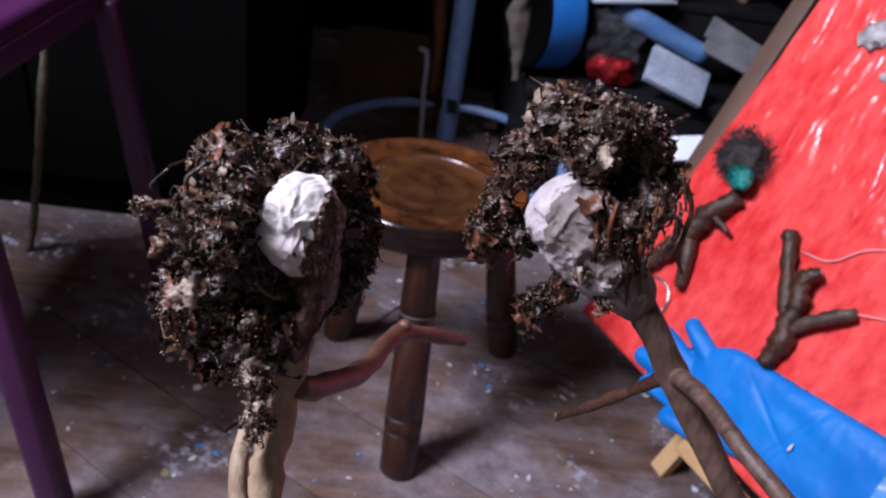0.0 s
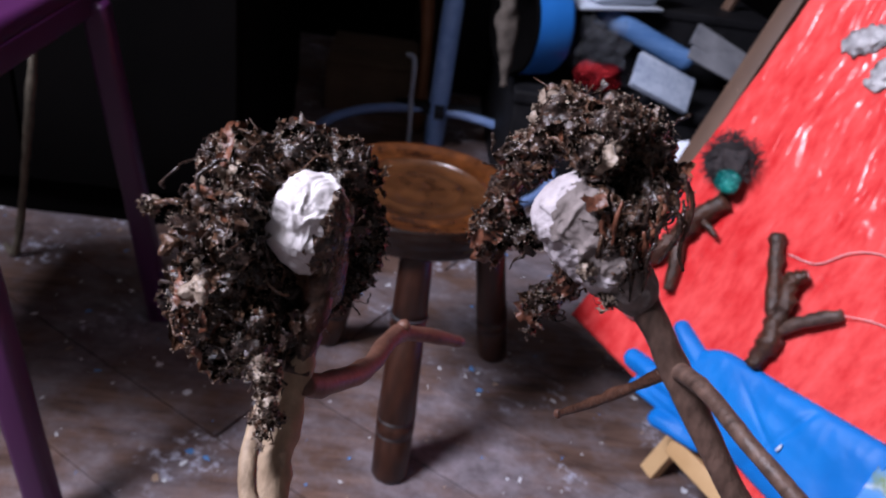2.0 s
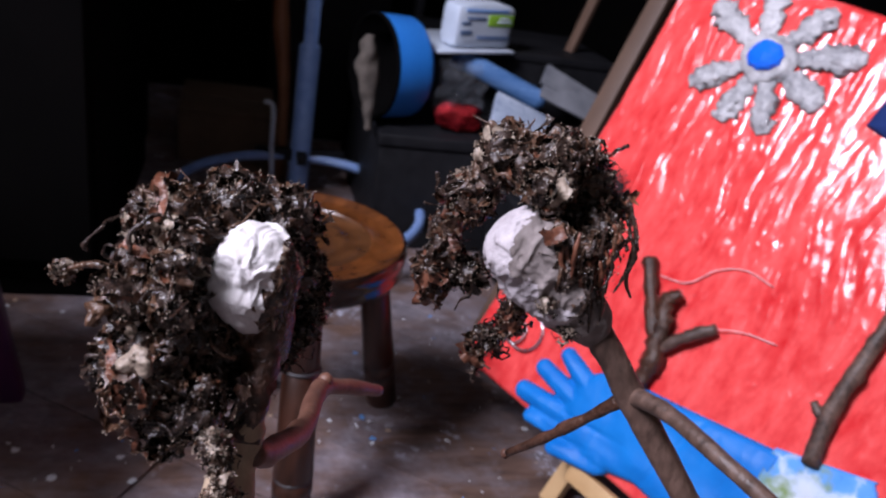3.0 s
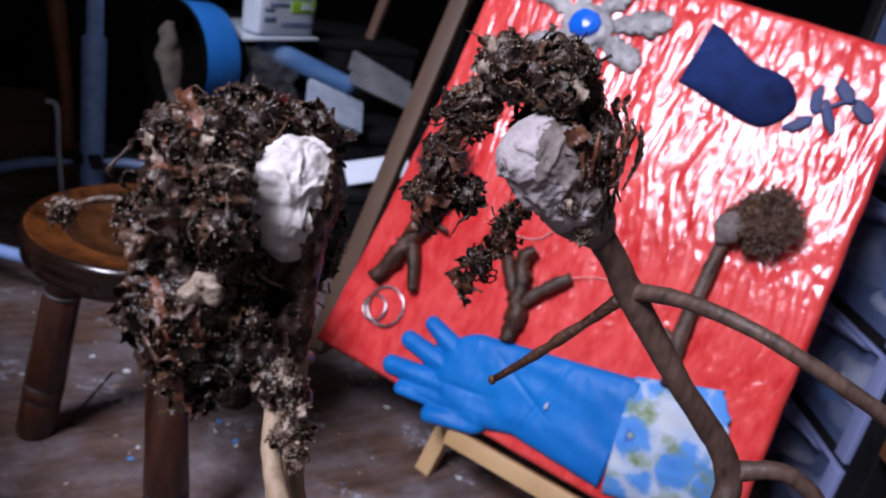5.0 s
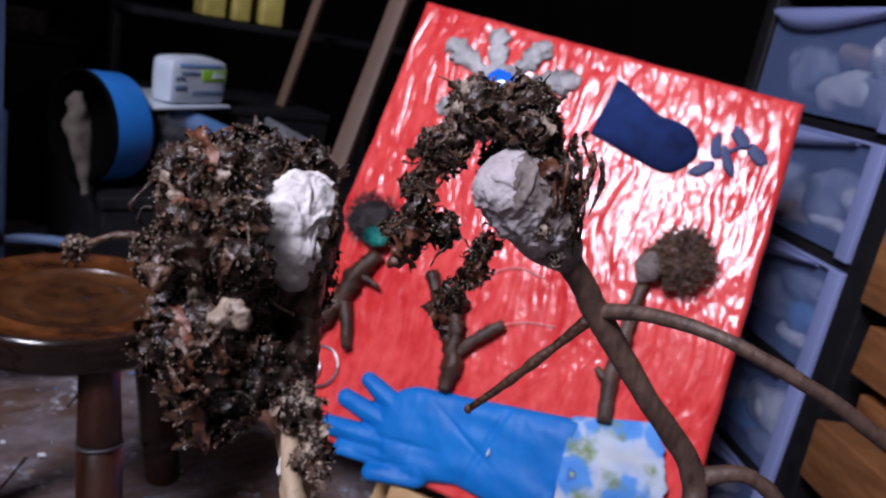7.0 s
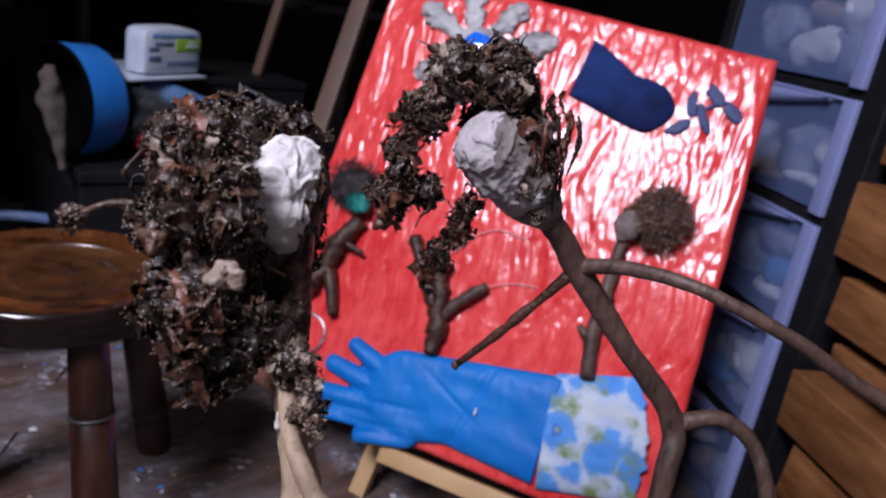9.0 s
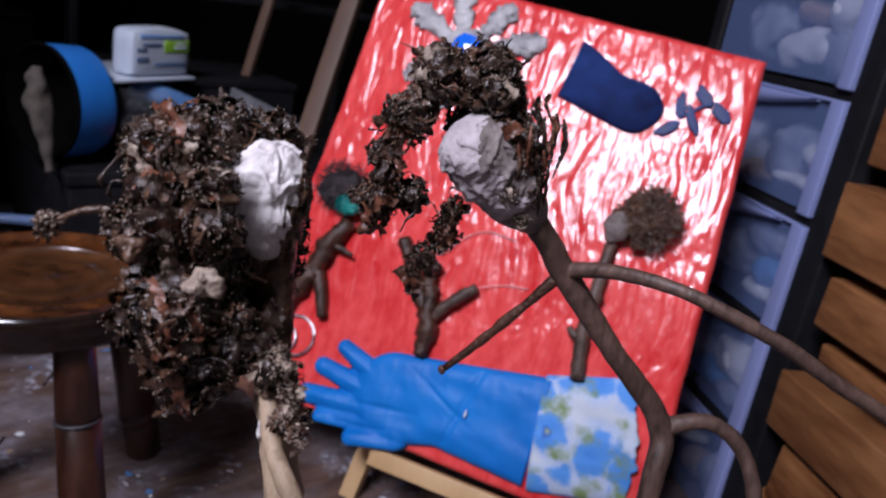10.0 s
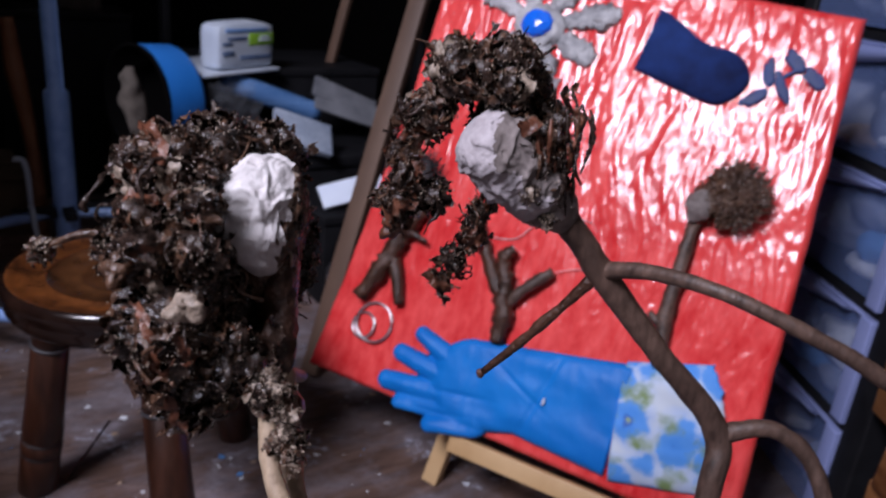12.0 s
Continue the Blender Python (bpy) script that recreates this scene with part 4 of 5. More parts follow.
    # stalks down to the floor, twig arm
    tube(bm, [(-0.024, 0.22, 0.492), (-0.027, 0.211, 0.474), (-0.0305, 0.2025, 0.455)], [0.0055, 0.0056, 0.005], 12, 0.6, 8, mat=9, freq=260)
    tube(bm, [(-0.0285, 0.208, 0.466), (-0.0295, 0.2045, 0.459), (-0.031, 0.2, 0.448), (-0.034, 0.184, 0.424), (-0.036, 0.17, 0.38), (-0.036, 0.17, 0.2), (-0.036, 0.17, 0.0)], [0.0048, 0.0052, 0.0056, 0.0058, 0.006, 0.006, 0.007], 14, 0.3, 8, mat=6, freq=190)
    tube(bm, [(-0.036, 0.196, 0.46), (-0.041, 0.181, 0.444), (-0.04, 0.167, 0.432), (-0.03, 0.152, 0.40), (-0.028, 0.15, 0.2), (-0.03, 0.155, 0.0)], [0.0028, 0.003, 0.0032, 0.0034, 0.0034, 0.004], 10, 0.2, 6, mat=6, freq=200)
    tube(bm, [(-0.028, 0.199, 0.451), (-0.018, 0.222, 0.434), (-0.006, 0.252, 0.417), (0.002, 0.285, 0.404), (0.011, 0.319, 0.387), (0.03, 0.338, 0.372), (0.05, 0.36, 0.353)], [0.0045, 0.0045, 0.0048, 0.0045, 0.005, 0.0042, 0.0036], 10, 0.3, 6, mat=7, freq=90)
    lump(bm, (0.012, 0.319, 0.391), (0.004, 0.004, 0.004), rough=0.4, freq=150, level=2, mat=7)
    return solo("twig_figure", bm, FIG, "handmade figure of pale stalks with clay head and dry leaf hair", "figurine", "twig figures")


def figure_brown_stick():
    rng = random.Random(23)
    bm = bmesh.new()
    neck, crown = Vector((0.085, 0.2085, 0.496)), Vector((0.047, 0.222, 0.531))
    m = frame_to(neck, crown)
    n = (crown - neck).length
    rings = []
    for k in range(97):
        t = k / 96
        r = 0.0058 + 0.0088 * math.sin(min(1, t * 1.12) ** 0.85 * math.pi * 0.62) if t < 0.85 else 0.0132 * math.sqrt(max(0.02, 1 - ((t - 0.85) / 0.16) ** 2))
        ring = []
        for i in range(128):
            a = 2 * math.pi * i / 128
            q = m @ Vector((r * math.cos(a), r * math.sin(a), t * n - 0.002))
            w = (q - (m @ Vector((0, 0, t * n)))).normalized()
            q += w * (crumple(q, 0.0028) * min(1, t * 2.2) + 0.0012 * noise.noise(q * 120))
            ring.append(bm.verts.new(q))
        rings.append(ring)
    for k, (a, b) in enumerate(zip(rings, rings[1:])):
        for i in range(128):
            f = bm.faces.new((a[i], a[(i + 1) % 128], b[(i + 1) % 128], b[i]))
            # Neck in grey clay; the side turned from the window greyed as painted shade.
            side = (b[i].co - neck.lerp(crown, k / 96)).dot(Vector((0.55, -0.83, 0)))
            side_shade = side > 0.0075 + 0.005 * noise.noise(b[i].co * 90) + 0.0015 * noise.noise(b[i].co * 600)
            f.material_index = 8 if k < 26 + 6 * noise.noise(b[i].co * 200) or side_shade else 10
    bm.faces.new(rings[-1]).material_index = 10
    face, ahead = Vector((0.052, 0.216, 0.517)), Vector((-0.9, -0.42, -0.1)).normalized()

    def clear(p):
        r = p - face
        a = r.dot(ahead)
        return (a > -0.006 and (r - ahead * a).length < 0.0145) or (p - neck).length < 0.006

    for c, r, k, tones, cr in (
            ((0.050, 0.241, 0.552), 0.012, 100, MIXED, 110), ((0.066, 0.228, 0.556), 0.011, 80, MIXED, 80), ((0.082, 0.236, 0.546), 0.013, 100, DARK, 60),
            ((0.040, 0.246, 0.533), 0.009, 60, MIXED, 60), ((0.06, 0.218, 0.547), 0.008, 55, MIXED, 70), ((0.078, 0.24, 0.526), 0.014, 80, DARK, 20),
            ((0.085, 0.222, 0.528), 0.009, 60, DARK, 50), ((0.075, 0.212, 0.522), 0.007, 60, (1, 2, 2, 4), 90), ((0.08, 0.209, 0.51), 0.006, 45, (1, 1, 2, 4), 70), ((0.07, 0.2045, 0.522), 0.0045, 60, (1, 2, 2, 3), 50), ((0.0745, 0.204, 0.513), 0.0045, 60, (1, 1, 2, 4), 70), ((0.064, 0.207, 0.53), 0.004, 40, (1, 2, 3), 40), ((0.094, 0.234, 0.533), 0.007, 35, DARK, 40)):
        hub = Vector((0.063, 0.227, 0.524))
        tuft(bm, hub + (Vector(c) - hub) * 0.84, r * 0.82, k, rng, tones, clear, cr, 0.9)
    # fringe hanging over the side of the head, and loose strands behind it
    for _ in range(34):
        p = Vector((rng.uniform(0.062, 0.088), 0.2035 + rng.uniform(-0.002, 0.004), rng.uniform(0.518, 0.54)))
        n = rng.uniform(0.008, 0.022)
        q = p + Vector((rng.uniform(-0.002, 0.006), rng.uniform(-0.002, 0.002), -n))
        if not clear(q):
            tube(bm, [p, p.lerp(q, 0.35) + Vector((rng.gauss(0, 1), -0.8, 0)) * 0.0013, p.lerp(q, 0.7) + Vector((rng.gauss(0, 1), 0, 0)) * 0.0014, q], [0.0005, 0.0009, 0.0007, 0.0002], 7, 0.9, 4, mat=rng.choice((1, 1, 2, 2, 3)), freq=600)
            for k in range(9):
                crumb(bm, p.lerp(q, rng.random()) + Vector((rng.gauss(0, 1), rng.gauss(0, 1), 0)) * 0.0009, rng.uniform(0.00018, 0.0004), rng.choice((4, 4, 2)), rng)
    for _ in range(16):
        p = Vector((rng.uniform(0.08, 0.09), rng.uniform(0.214, 0.235), rng.uniform(0.525, 0.543)))
        d = Vector((rng.uniform(0.001, 0.005), rng.uniform(-0.007, 0.001), -rng.uniform(0.006, 0.014)))
        tube(bm, [p, p + d * 0.5, p + d], [0.0007, 0.0006, 0.0003], 6, 0.6, 5, mat=1, freq=500)
        for k in range(5):
            q = p + d * (k / 4) + Vector((rng.gauss(0, 1), rng.gauss(0, 1), 0)) * 0.0005
            petal(bm, q, Vector((rng.gauss(0, 1), rng.gauss(0, 1), 0.2)), rng.uniform(0.0012, 0.0024) * (1 - 0.13 * k), rng.choice((1, 1, 2, 3)), rng, False)
    # hanging curls
    for a, b, tones in (((0.04, 0.247, 0.53), (0.036, 0.248, 0.489), WARM), ((0.05, 0.243, 0.5), (0.034, 0.249, 0.495), DARK)):
        a, b = Vector(a), Vector(b)
        for i in range(11):
            p = a.lerp(b, i / 10) + Vector((rng.uniform(-1, 1), rng.uniform(-1, 1), 0)) * 0.003
            tuft(bm, p, rng.uniform(0.003, 0.0052), 9, rng, tones, lambda p: False, 5, rng.uniform(0.6, 1.0))
    for i in range(9):
        p = Vector((0.066, 0.236, 0.494)).lerp(Vector((0.061, 0.246, 0.459)), i / 8)
        tuft(bm, p + Vector((rng.uniform(-1, 1), 0, 0)) * 0.0035, rng.uniform(0.0024, 0.0048), 9, rng, (1, 1, 2, 3), lambda p: False, 14, rng.uniform(0.6, 1.0))
    for c, r in (((0.034, 0.249, 0.484), 0.0035), ((0.037, 0.247, 0.5), 0.003), ((0.039, 0.246, 0.515), 0.0035)):
        lump(bm, c, (r, r, r * 1.2), rough=0.8, freq=260, level=3, mat=3, ridge=0.5)
    tube(bm, [(0.09, 0.224, 0.54), (0.098, 0.222, 0.528), (0.097, 0.218, 0.512), (0.1, 0.216, 0.505)], [0.0009, 0.0009, 0.0008, 0.0005], 6, 0.2, 5, mat=9)
    tuft(bm, (0.0615, 0.2045, 0.51), 0.0028, 14, rng, (2, 4), lambda p: False, 60, 0.5)
    tuft(bm, (0.071, 0.2025, 0.499), 0.0022, 10, rng, (2, 4, 1), lambda p: False, 50, 0.45)
    # stick and its branches
    tube(bm, [(0.08, 0.212, 0.503), (0.0935, 0.204, 0.486), (0.101, 0.2, 0.475), (0.126, 0.183, 0.441), (0.151, 0.165, 0.407), (0.146, 0.158, 0.375), (0.14, 0.15, 0.25), (0.13, 0.14, 0.0)],
         [0.0055, 0.0052, 0.0056, 0.0048, 0.0055, 0.005, 0.0055, 0.0065], 16, 0.08, 9, mat=5, freq=170)
    tube(bm, [(0.101, 0.2, 0.475), (0.104, 0.18, 0.482), (0.109, 0.15, 0.485), (0.131, 0.119, 0.474), (0.149, 0.101, 0.462), (0.17, 0.084, 0.45), (0.2, 0.06, 0.43)], [0.0036, 0.003, 0.0027, 0.0029, 0.003, 0.003, 0.0028], 10, 0.15, 6, mat=5, freq=160)
    tube(bm, [(0.1, 0.201, 0.472), (0.094, 0.211, 0.455), (0.086, 0.224, 0.434), (0.079, 0.236, 0.416)], [0.0028, 0.0019, 0.0021, 0.0016], 8, 0.25, 6, mat=9, freq=200, knots=0.4)
    lump(bm, (0.0785, 0.237, 0.4145), (0.0019, 0.0019, 0.0024), rough=0.3, freq=200, level=2, mat=7)
    tube(bm, [(0.151, 0.165, 0.405), (0.167, 0.151, 0.412), (0.178, 0.137, 0.402), (0.18, 0.125, 0.381), (0.178, 0.12, 0.35)], [0.0045, 0.0036, 0.0036, 0.0036, 0.003], 10, 0.15, 6, mat=5, freq=160)
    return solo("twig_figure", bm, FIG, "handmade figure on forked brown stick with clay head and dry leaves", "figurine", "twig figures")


figure_pale_stalk()
figure_brown_stick()

# ---------------------------------------------------------------- drawer tower
F_DIR = Vector((-0.52, -0.855, 0)).normalized()
F_OUT = Vector((-0.855, 0.52, 0)).normalized()
TOWER = Matrix(((F_DIR.x, -F_OUT.x, 0, 0.843), (F_DIR.y, -F_OUT.y, 0, 0.582), (0, 0, 1, 0), (0, 0, 0, 1)))


STORED = (
    (("content_dim", 0.08, 0.035, 0.06, 0.03), ("content_tan", 0.19, 0.03, 0.03, 0.02), ("content_dim", 0.235, 0.04, 0.035, 0.032), ("content_white", 0.15, 0.06, 0.03, 0.014)),
    (("content_white", 0.205, 0.062, 0.052, 0.032), ("content_dim", 0.1, 0.04, 0.06, 0.034), ("content_blue", 0.15, 0.024, 0.05, 0.016), ("content_dim", 0.22, 0.02, 0.05, 0.014)),
    (("content_blue", 0.21, 0.05, 0.045, 0.018), ("content_white", 0.215, 0.022, 0.05, 0.01), ("content_dim", 0.12, 0.055, 0.06, 0.036), ("content_dim", 0.2, 0.086, 0.055, 0.018)),
    (("content_tan", 0.14, 0.02, 0.045, 0.014), ("content_white", 0.24, 0.06, 0.022, 0.018), ("content_dim", 0.18, 0.055, 0.05, 0.036), ("content_dim", 0.08, 0.05, 0.05, 0.04), ("content_white", 0.205, 0.026, 0.045, 0.01)),
    (("content_white", 0.155, 0.036, 0.05, 0.028), ("content_tan", 0.15, 0.078, 0.04, 0.014), ("content_white", 0.215, 0.08, 0.032, 0.026), ("content_dim", 0.22, 0.036, 0.04, 0.03), ("content_dim", 0.07, 0.05, 0.05, 0.04)))


def tower():
    """Local x runs along the front, y goes back, z up."""
    t = thing("drawer_tower", TOWER, "black plastic tower of five milky see-through drawers, on the floor", "drawers")
    w = 0.288
    bm = bmesh.new()
    for x0, x1 in ((-0.03, -0.002), (w + 0.002, w + 0.038)):
        box(bm, (x0, 0.0, 0), (x1, 0.34, 0.70), 0.003)
    part("side_panel", bm, MAT["black"], t, local=True)
    part("back_panel", box(bmesh.new(), (-0.002, 0.33, 0), (w + 0.002, 0.34, 0.70)), MAT["black"], t, local=True, smooth=False)
    part("top_panel", box(bmesh.new(), (-0.03, 0.0, 0.7), (w + 0.034, 0.34, 0.715), 0.003), MAT["black"], t, local=True)
    for k in range(5):
        z0 = 0.003 + 0.1372 * k
        z1 = z0 + 0.126
        if k:
            part("shelf_rail", box(bmesh.new(), (0.0, 0.004, z0 - 0.0105), (w, 0.33, z0 - 0.001), 0.001), MAT["black"], t, local=True)
        bm = bmesh.new()
        box(bm, (0.004, 0.004, z0 + 0.004), (w - 0.022, 0.007, z1 - 0.002))
        d = part("drawer", bm, MAT["drawer"], t, "milky blue-white see-through drawer front", local=True, smooth=False)
        bm = bmesh.new()
        box(bm, (w - 0.022, -0.004, z0), (w, 0.01, z1), 0.002)
        box(bm, (0.002, -0.001, z1 - 0.0035), (w - 0.022, 0.01, z1), 0.001)
        part("drawer_rim", bm, MAT["drawer_rim"], d, local=True)
        bm = bmesh.new()
        rows = []
        for q in range(21):
            a = q / 20
            x, low = 0.006 + 0.236 * a, z1 - 0.006 - 0.02 * math.sin(math.pi * a ** 0.6)
            rows.append([bm.verts.new(c) for c in ((x, 0.003, z1 - 0.004), (x, -0.008, z1 - 0.004), (x, -0.003, low), (x, 0.003, low))])
        for a, b in zip(rows, rows[1:]):
            for q in range(4):
                bm.faces.new((a[q], b[q], b[(q + 1) % 4], a[(q + 1) % 4]))
        bm.faces.new(rows[0][::-1])
        bm.faces.new(rows[-1])
        part("finger_pull", bm, MAT["drawer_rim"], d, "curved moulded grip", local=True)
        for m, x, z, rx, rz in STORED[k]:
            bm = lump(bmesh.new(), (x, 0.034, z0 + z), (rx, 0.024, rz), rough=0.4, freq=30, level=4, ridge=0.25)
            part("stored_item", bm, MAT[m], d, "bundle stored inside", local=True)


tower()


def blocks():
    """Rough timber offcuts piled beside the tower."""
    rng = random.Random(9)
    rows = ((0.0, 0.05, 0.08, 0.0), (0.051, 0.115, 0.055, 0.004), (0.116, 0.18, 0.068, -0.004), (0.181, 0.189, 0.1, 0.03), (0.19, 0.257, 0.042, -0.012), (0.258, 0.283, 0.11, 0.04), (0.284, 0.304, 0.072, 0.002),
            (0.305, 0.317, 0.11, 0.04), (0.318, 0.372, 0.058, -0.006), (0.373, 0.387, 0.1, 0.04), (0.388, 0.467, 0.04, -0.01), (0.468, 0.486, 0.1, 0.03), (0.487, 0.545, 0.046, 0.0))
    for z0, z1, x0, y0 in rows:
        bm = bmesh.new()
        box(bm, (0.294 + x0, 0.0 + y0, z0), (0.294 + x0 + 0.22, 0.12 + y0, z1), 0.003)
        for v in bm.verts:
            v.co += Vector((noise.noise(v.co * 20 + Vector((z0, 0, 0))), noise.noise(v.co * 20 + Vector((5, z0, 0))), 0)) * 0.003
        bm.transform(TOWER @ Matrix.Rotation(0.0, 4, "Z"))
        solo("wooden_block", bm, MAT["block"], "orange-brown sawn timber offcut in a stacked pile", "wood block", "stacked timber offcuts")


blocks()

# ---------------------------------------------------------------- purple plastic stool at the side
def purple():
    t = thing("plastic_stool", pose(-0.5, 0.65, 0), "purple moulded plastic stool standing on the floor", "stool")
    part("seat", box(bmesh.new(), (-0.655, 0.47, 0.412), (-0.318, 0.80, 0.435), 0.01), MAT["purple"], t)
    bm = bmesh.new()
    box(bm, (-0.655, 0.79, 0.392), (-0.325, 0.803, 0.42), 0.004)
    box(bm, (-0.33, 0.47, 0.396), (-0.316, 0.795, 0.42), 0.004)
    box(bm, (-0.655, 0.467, 0.385), (-0.325, 0.48, 0.42), 0.004)
    part("skirt", bm, MAT["purple"], t)
    for x, y, tx, ty in ((-0.276, 0.806, -0.315, 0.782), (-0.287, 0.485, -0.33, 0.51), (-0.69, 0.806, -0.64, 0.782), (-0.69, 0.485, -0.64, 0.51)):
        part("leg", beam(bmesh.new(), (x, y, 0), (tx, ty, 0.41), 0.026, 0.024, (0, 1, 0), 0.006), MAT["purple"], t)


purple()
bm = tube(bmesh.new(), [(-0.434, 0.9, 0.40), (-0.436, 0.9, 0.33), (-0.452, 0.9, 0.24), (-0.478, 0.905, 0.12), (-0.505, 0.91, 0.012), (-0.53, 0.93, 0.006)], [0.003, 0.004, 0.006, 0.005, 0.006, 0.004], 8, 0.5, 8, freq=120)
solo("frayed_rope", bm, MAT["rope"], "frayed pale rope hanging to the floor", "rope")

# ---------------------------------------------------------------- metal stand with a foot ring
def stand():
    t = thing("metal_stand", pose(0.075, 1.3, 0), "blue-grey tubular metal stand with a round foot ring", "metal stand")
    part("post", lathe(bmesh.new(), [(0.021, 0), (0.0215, 0.002), (0.0215, 0.30), (0.019, 0.304), (0.014, 0.306), (0.014, 0.62)], pose(0.09, 1.5, 0), 24), MAT["blue_paint"], t)
    c, r, z = Vector((0.075, 1.275, 0.075)), 0.222, 0.075
    pts = [(c.x + r * math.cos(a), c.y + r * math.sin(a), z) for a in [2 * math.pi * k / 32 for k in range(33)]]
    part("foot_ring", tube(bmesh.new(), pts, 0.0095, 10, 0, 3), MAT["blue_paint"], t)
    bm = bmesh.new()
    beam(bm, (0.0, 1.497, 0.078), (0.18, 1.497, 0.082), 0.02, 0.022)
    beam(bm, (0.09, 1.44, 0.085), (0.09, 1.56, 0.085), 0.02, 0.016)
    part("clamp", bm, MAT["black"], t, "black cross clamp")


stand()

# ---------------------------------------------------------------- low dark box and the clutter on it
def crate(lo, hi, label):
    t = thing("storage_box", pose((lo[0] + hi[0]) / 2, (lo[1] + hi[1]) / 2, lo[2]), label, "box")
    part("body", box(bmesh.new(), lo, (hi[0], hi[1], hi[2] - 0.017), 0.003), MAT["black"], t)
    part("lid", box(bmesh.new(), (lo[0] - 0.003, lo[1] - 0.003, hi[2] - 0.0165), (hi[0] + 0.003, hi[1] + 0.003, hi[2]), 0.003), MAT["black"], t, "close-fitting black lid")


chest = thing("low_chest", pose(0.6, 1.5, 0), "low black chest on the floor under the clutter", "chest")
part("body", box(bmesh.new(), (0.205, 1.25, 0), (0.995, 1.745, 0.2), 0.004), MAT["black"], chest)
part("lid", box(bmesh.new(), (0.2, 1.245, 0.2005), (1.0, 1.75, 0.222), 0.003), MAT["black"], chest, "flat black lid")


def bucket():
    """An open tub lying on its side, its mouth to one side."""
    m = frame_to((0.232, 1.35, 0.316), (0.102, 1.305, 0.316))
    t = thing("blue_drum", pose(0.25, 1.33, 0.222), "bright blue plastic drum lying on its side, dark inside", "drum")
    prof = [(0.078, -0.03), (0.085, -0.028), (0.089, -0.02), (0.0915, 0.038), (0.0925, 0.042)]
    part("shell", lathe(bmesh.new(), prof, m, 56, False), MAT["blue_plastic"], t)
    part("base", lathe(bmesh.new(), [(0.001, -0.0295), (0.078, -0.03)], m, 56, False), MAT["blue_plastic"], t)
    # Lip and inside coloured near-black to stand in for the drum's shade.
    part("liner", lathe(bmesh.new(), [(0.0925, 0.0421), (0.093, 0.047), (0.0905, 0.05), (0.087, 0.047), (0.085, -0.02), (0.07, -0.026), (0.001, -0.026)], m, 56, False), MAT["shade_black"], t, "drum lip and inside, shade put in as near-black colour")


bucket()
bm = tube(bmesh.new(), [(0.168, 1.281, 0.38), (0.168, 1.279, 0.36), (0.17, 1.276, 0.32), (0.174, 1.271, 0.28), (0.178, 1.264, 0.25), (0.181, 1.261, 0.222)], [0.008, 0.016, 0.019, 0.015, 0.008, 0.007], 18, 0.5, 6, freq=45)
solo("crumpled_cloth", bm, MAT["beige"], "crumpled beige cloth bundle stuffed in the tub", "cloth")
bm = bmesh.new()
lump(bm, (0.345, 1.315, 0.29), (0.045, 0.035, 0.06), rough=0.5, freq=30, level=5, ridge=0.9)
solo("clear_bag", bm, MAT["clear"], "crumpled clear plastic bag", "bag")
bm = bmesh.new()
lump(bm, (0.35, 1.3, 0.25), (0.05, 0.02, 0.03), rough=0.3, freq=40, level=4, ridge=0.3)
solo("glitter_ornament", bm, MAT["glitter"], "red glittery ornament lying on the chest", "ornament")
bm = box(bmesh.new(), (-0.055, -0.006, -0.035), (0.055, 0.006, 0.035), 0.001, pose(0.45, 1.25, 0.268, -48, 8, 6) @ pose(0, 0, 0, 0, 16, 0))
solo("board_piece", bm, MAT["grey_card"], "speckled grey-white board propped on the chest", "board")
ROLL_A, ROLL_B = Vector((0.348, 1.385, 0.342)), Vector((0.53, 1.365, 0.277))
bm = tube(bmesh.new(), [ROLL_A, ROLL_A.lerp(ROLL_B, 0.5), ROLL_B], [0.02, 0.0205, 0.021], 20, 0.0, 6)
solo("wrapped_roll", bm, MAT["foil_blue"], "shiny blue wrapped roll lying aslant", "roll")
bm = bmesh.new()
box(bm, (-0.08, -0.004, -0.025), (0.08, 0.004, 0.025), 0.001, pose(0.6, 1.35, 0.285, -40, 18, -10))
box(bm, (-0.07, -0.004, -0.02), (0.07, 0.004, 0.02), 0.001, pose(0.59, 1.365, 0.305, -30, 22, -5))
solo("folded_paper", bm, MAT["grey_paper"], "folded grey papers piled on the clutter", "paper")

rack = thing("black_rack", pose(0.66, 1.66, 0.222), "plain black shelf rack standing on the chest", "rack")
part("shelf", box(bmesh.new(), (0.33, 1.58, 0.492), (0.99, 1.74, 0.507), 0.002), MAT["black"], rack)
for x in (0.34, 0.98):
    part("side", box(bmesh.new(), (x - 0.008, 1.70, 0.2225), (x + 0.008, 1.74, 0.4915), 0.002), MAT["black"], rack)
for k, (x, w) in enumerate(((0.5, 0.05), (0.56, 0.04), (0.63, 0.05))):
    bm = box(bmesh.new(), (x - w / 2, 1.6, 0.508), (x + w / 2, 1.66, 0.575 + 0.01 * k), 0.006)
    solo("yellow_packet", bm, MAT["yellow"], "small yellowish packet on the rack", "packet", "packets on the rack")
crate((0.03, 1.84, 0), (0.3, 2.0, 0.405), "tall plain black box on the floor")
bm = box(bmesh.new(), (-0.05, -0.012, 0), (0.05, 0.012, 0.05), 0.003, pose(0.195, 1.87, 0.406, 0, 0, -35))
solo("white_carton", bm, MAT["beige"], "small pale carton on a black box", "carton")

# white tray with a soft pack on it
crate((0.34, 1.43, 0.222), (0.7, 1.697, 0.3535), "plain black box on the chest")
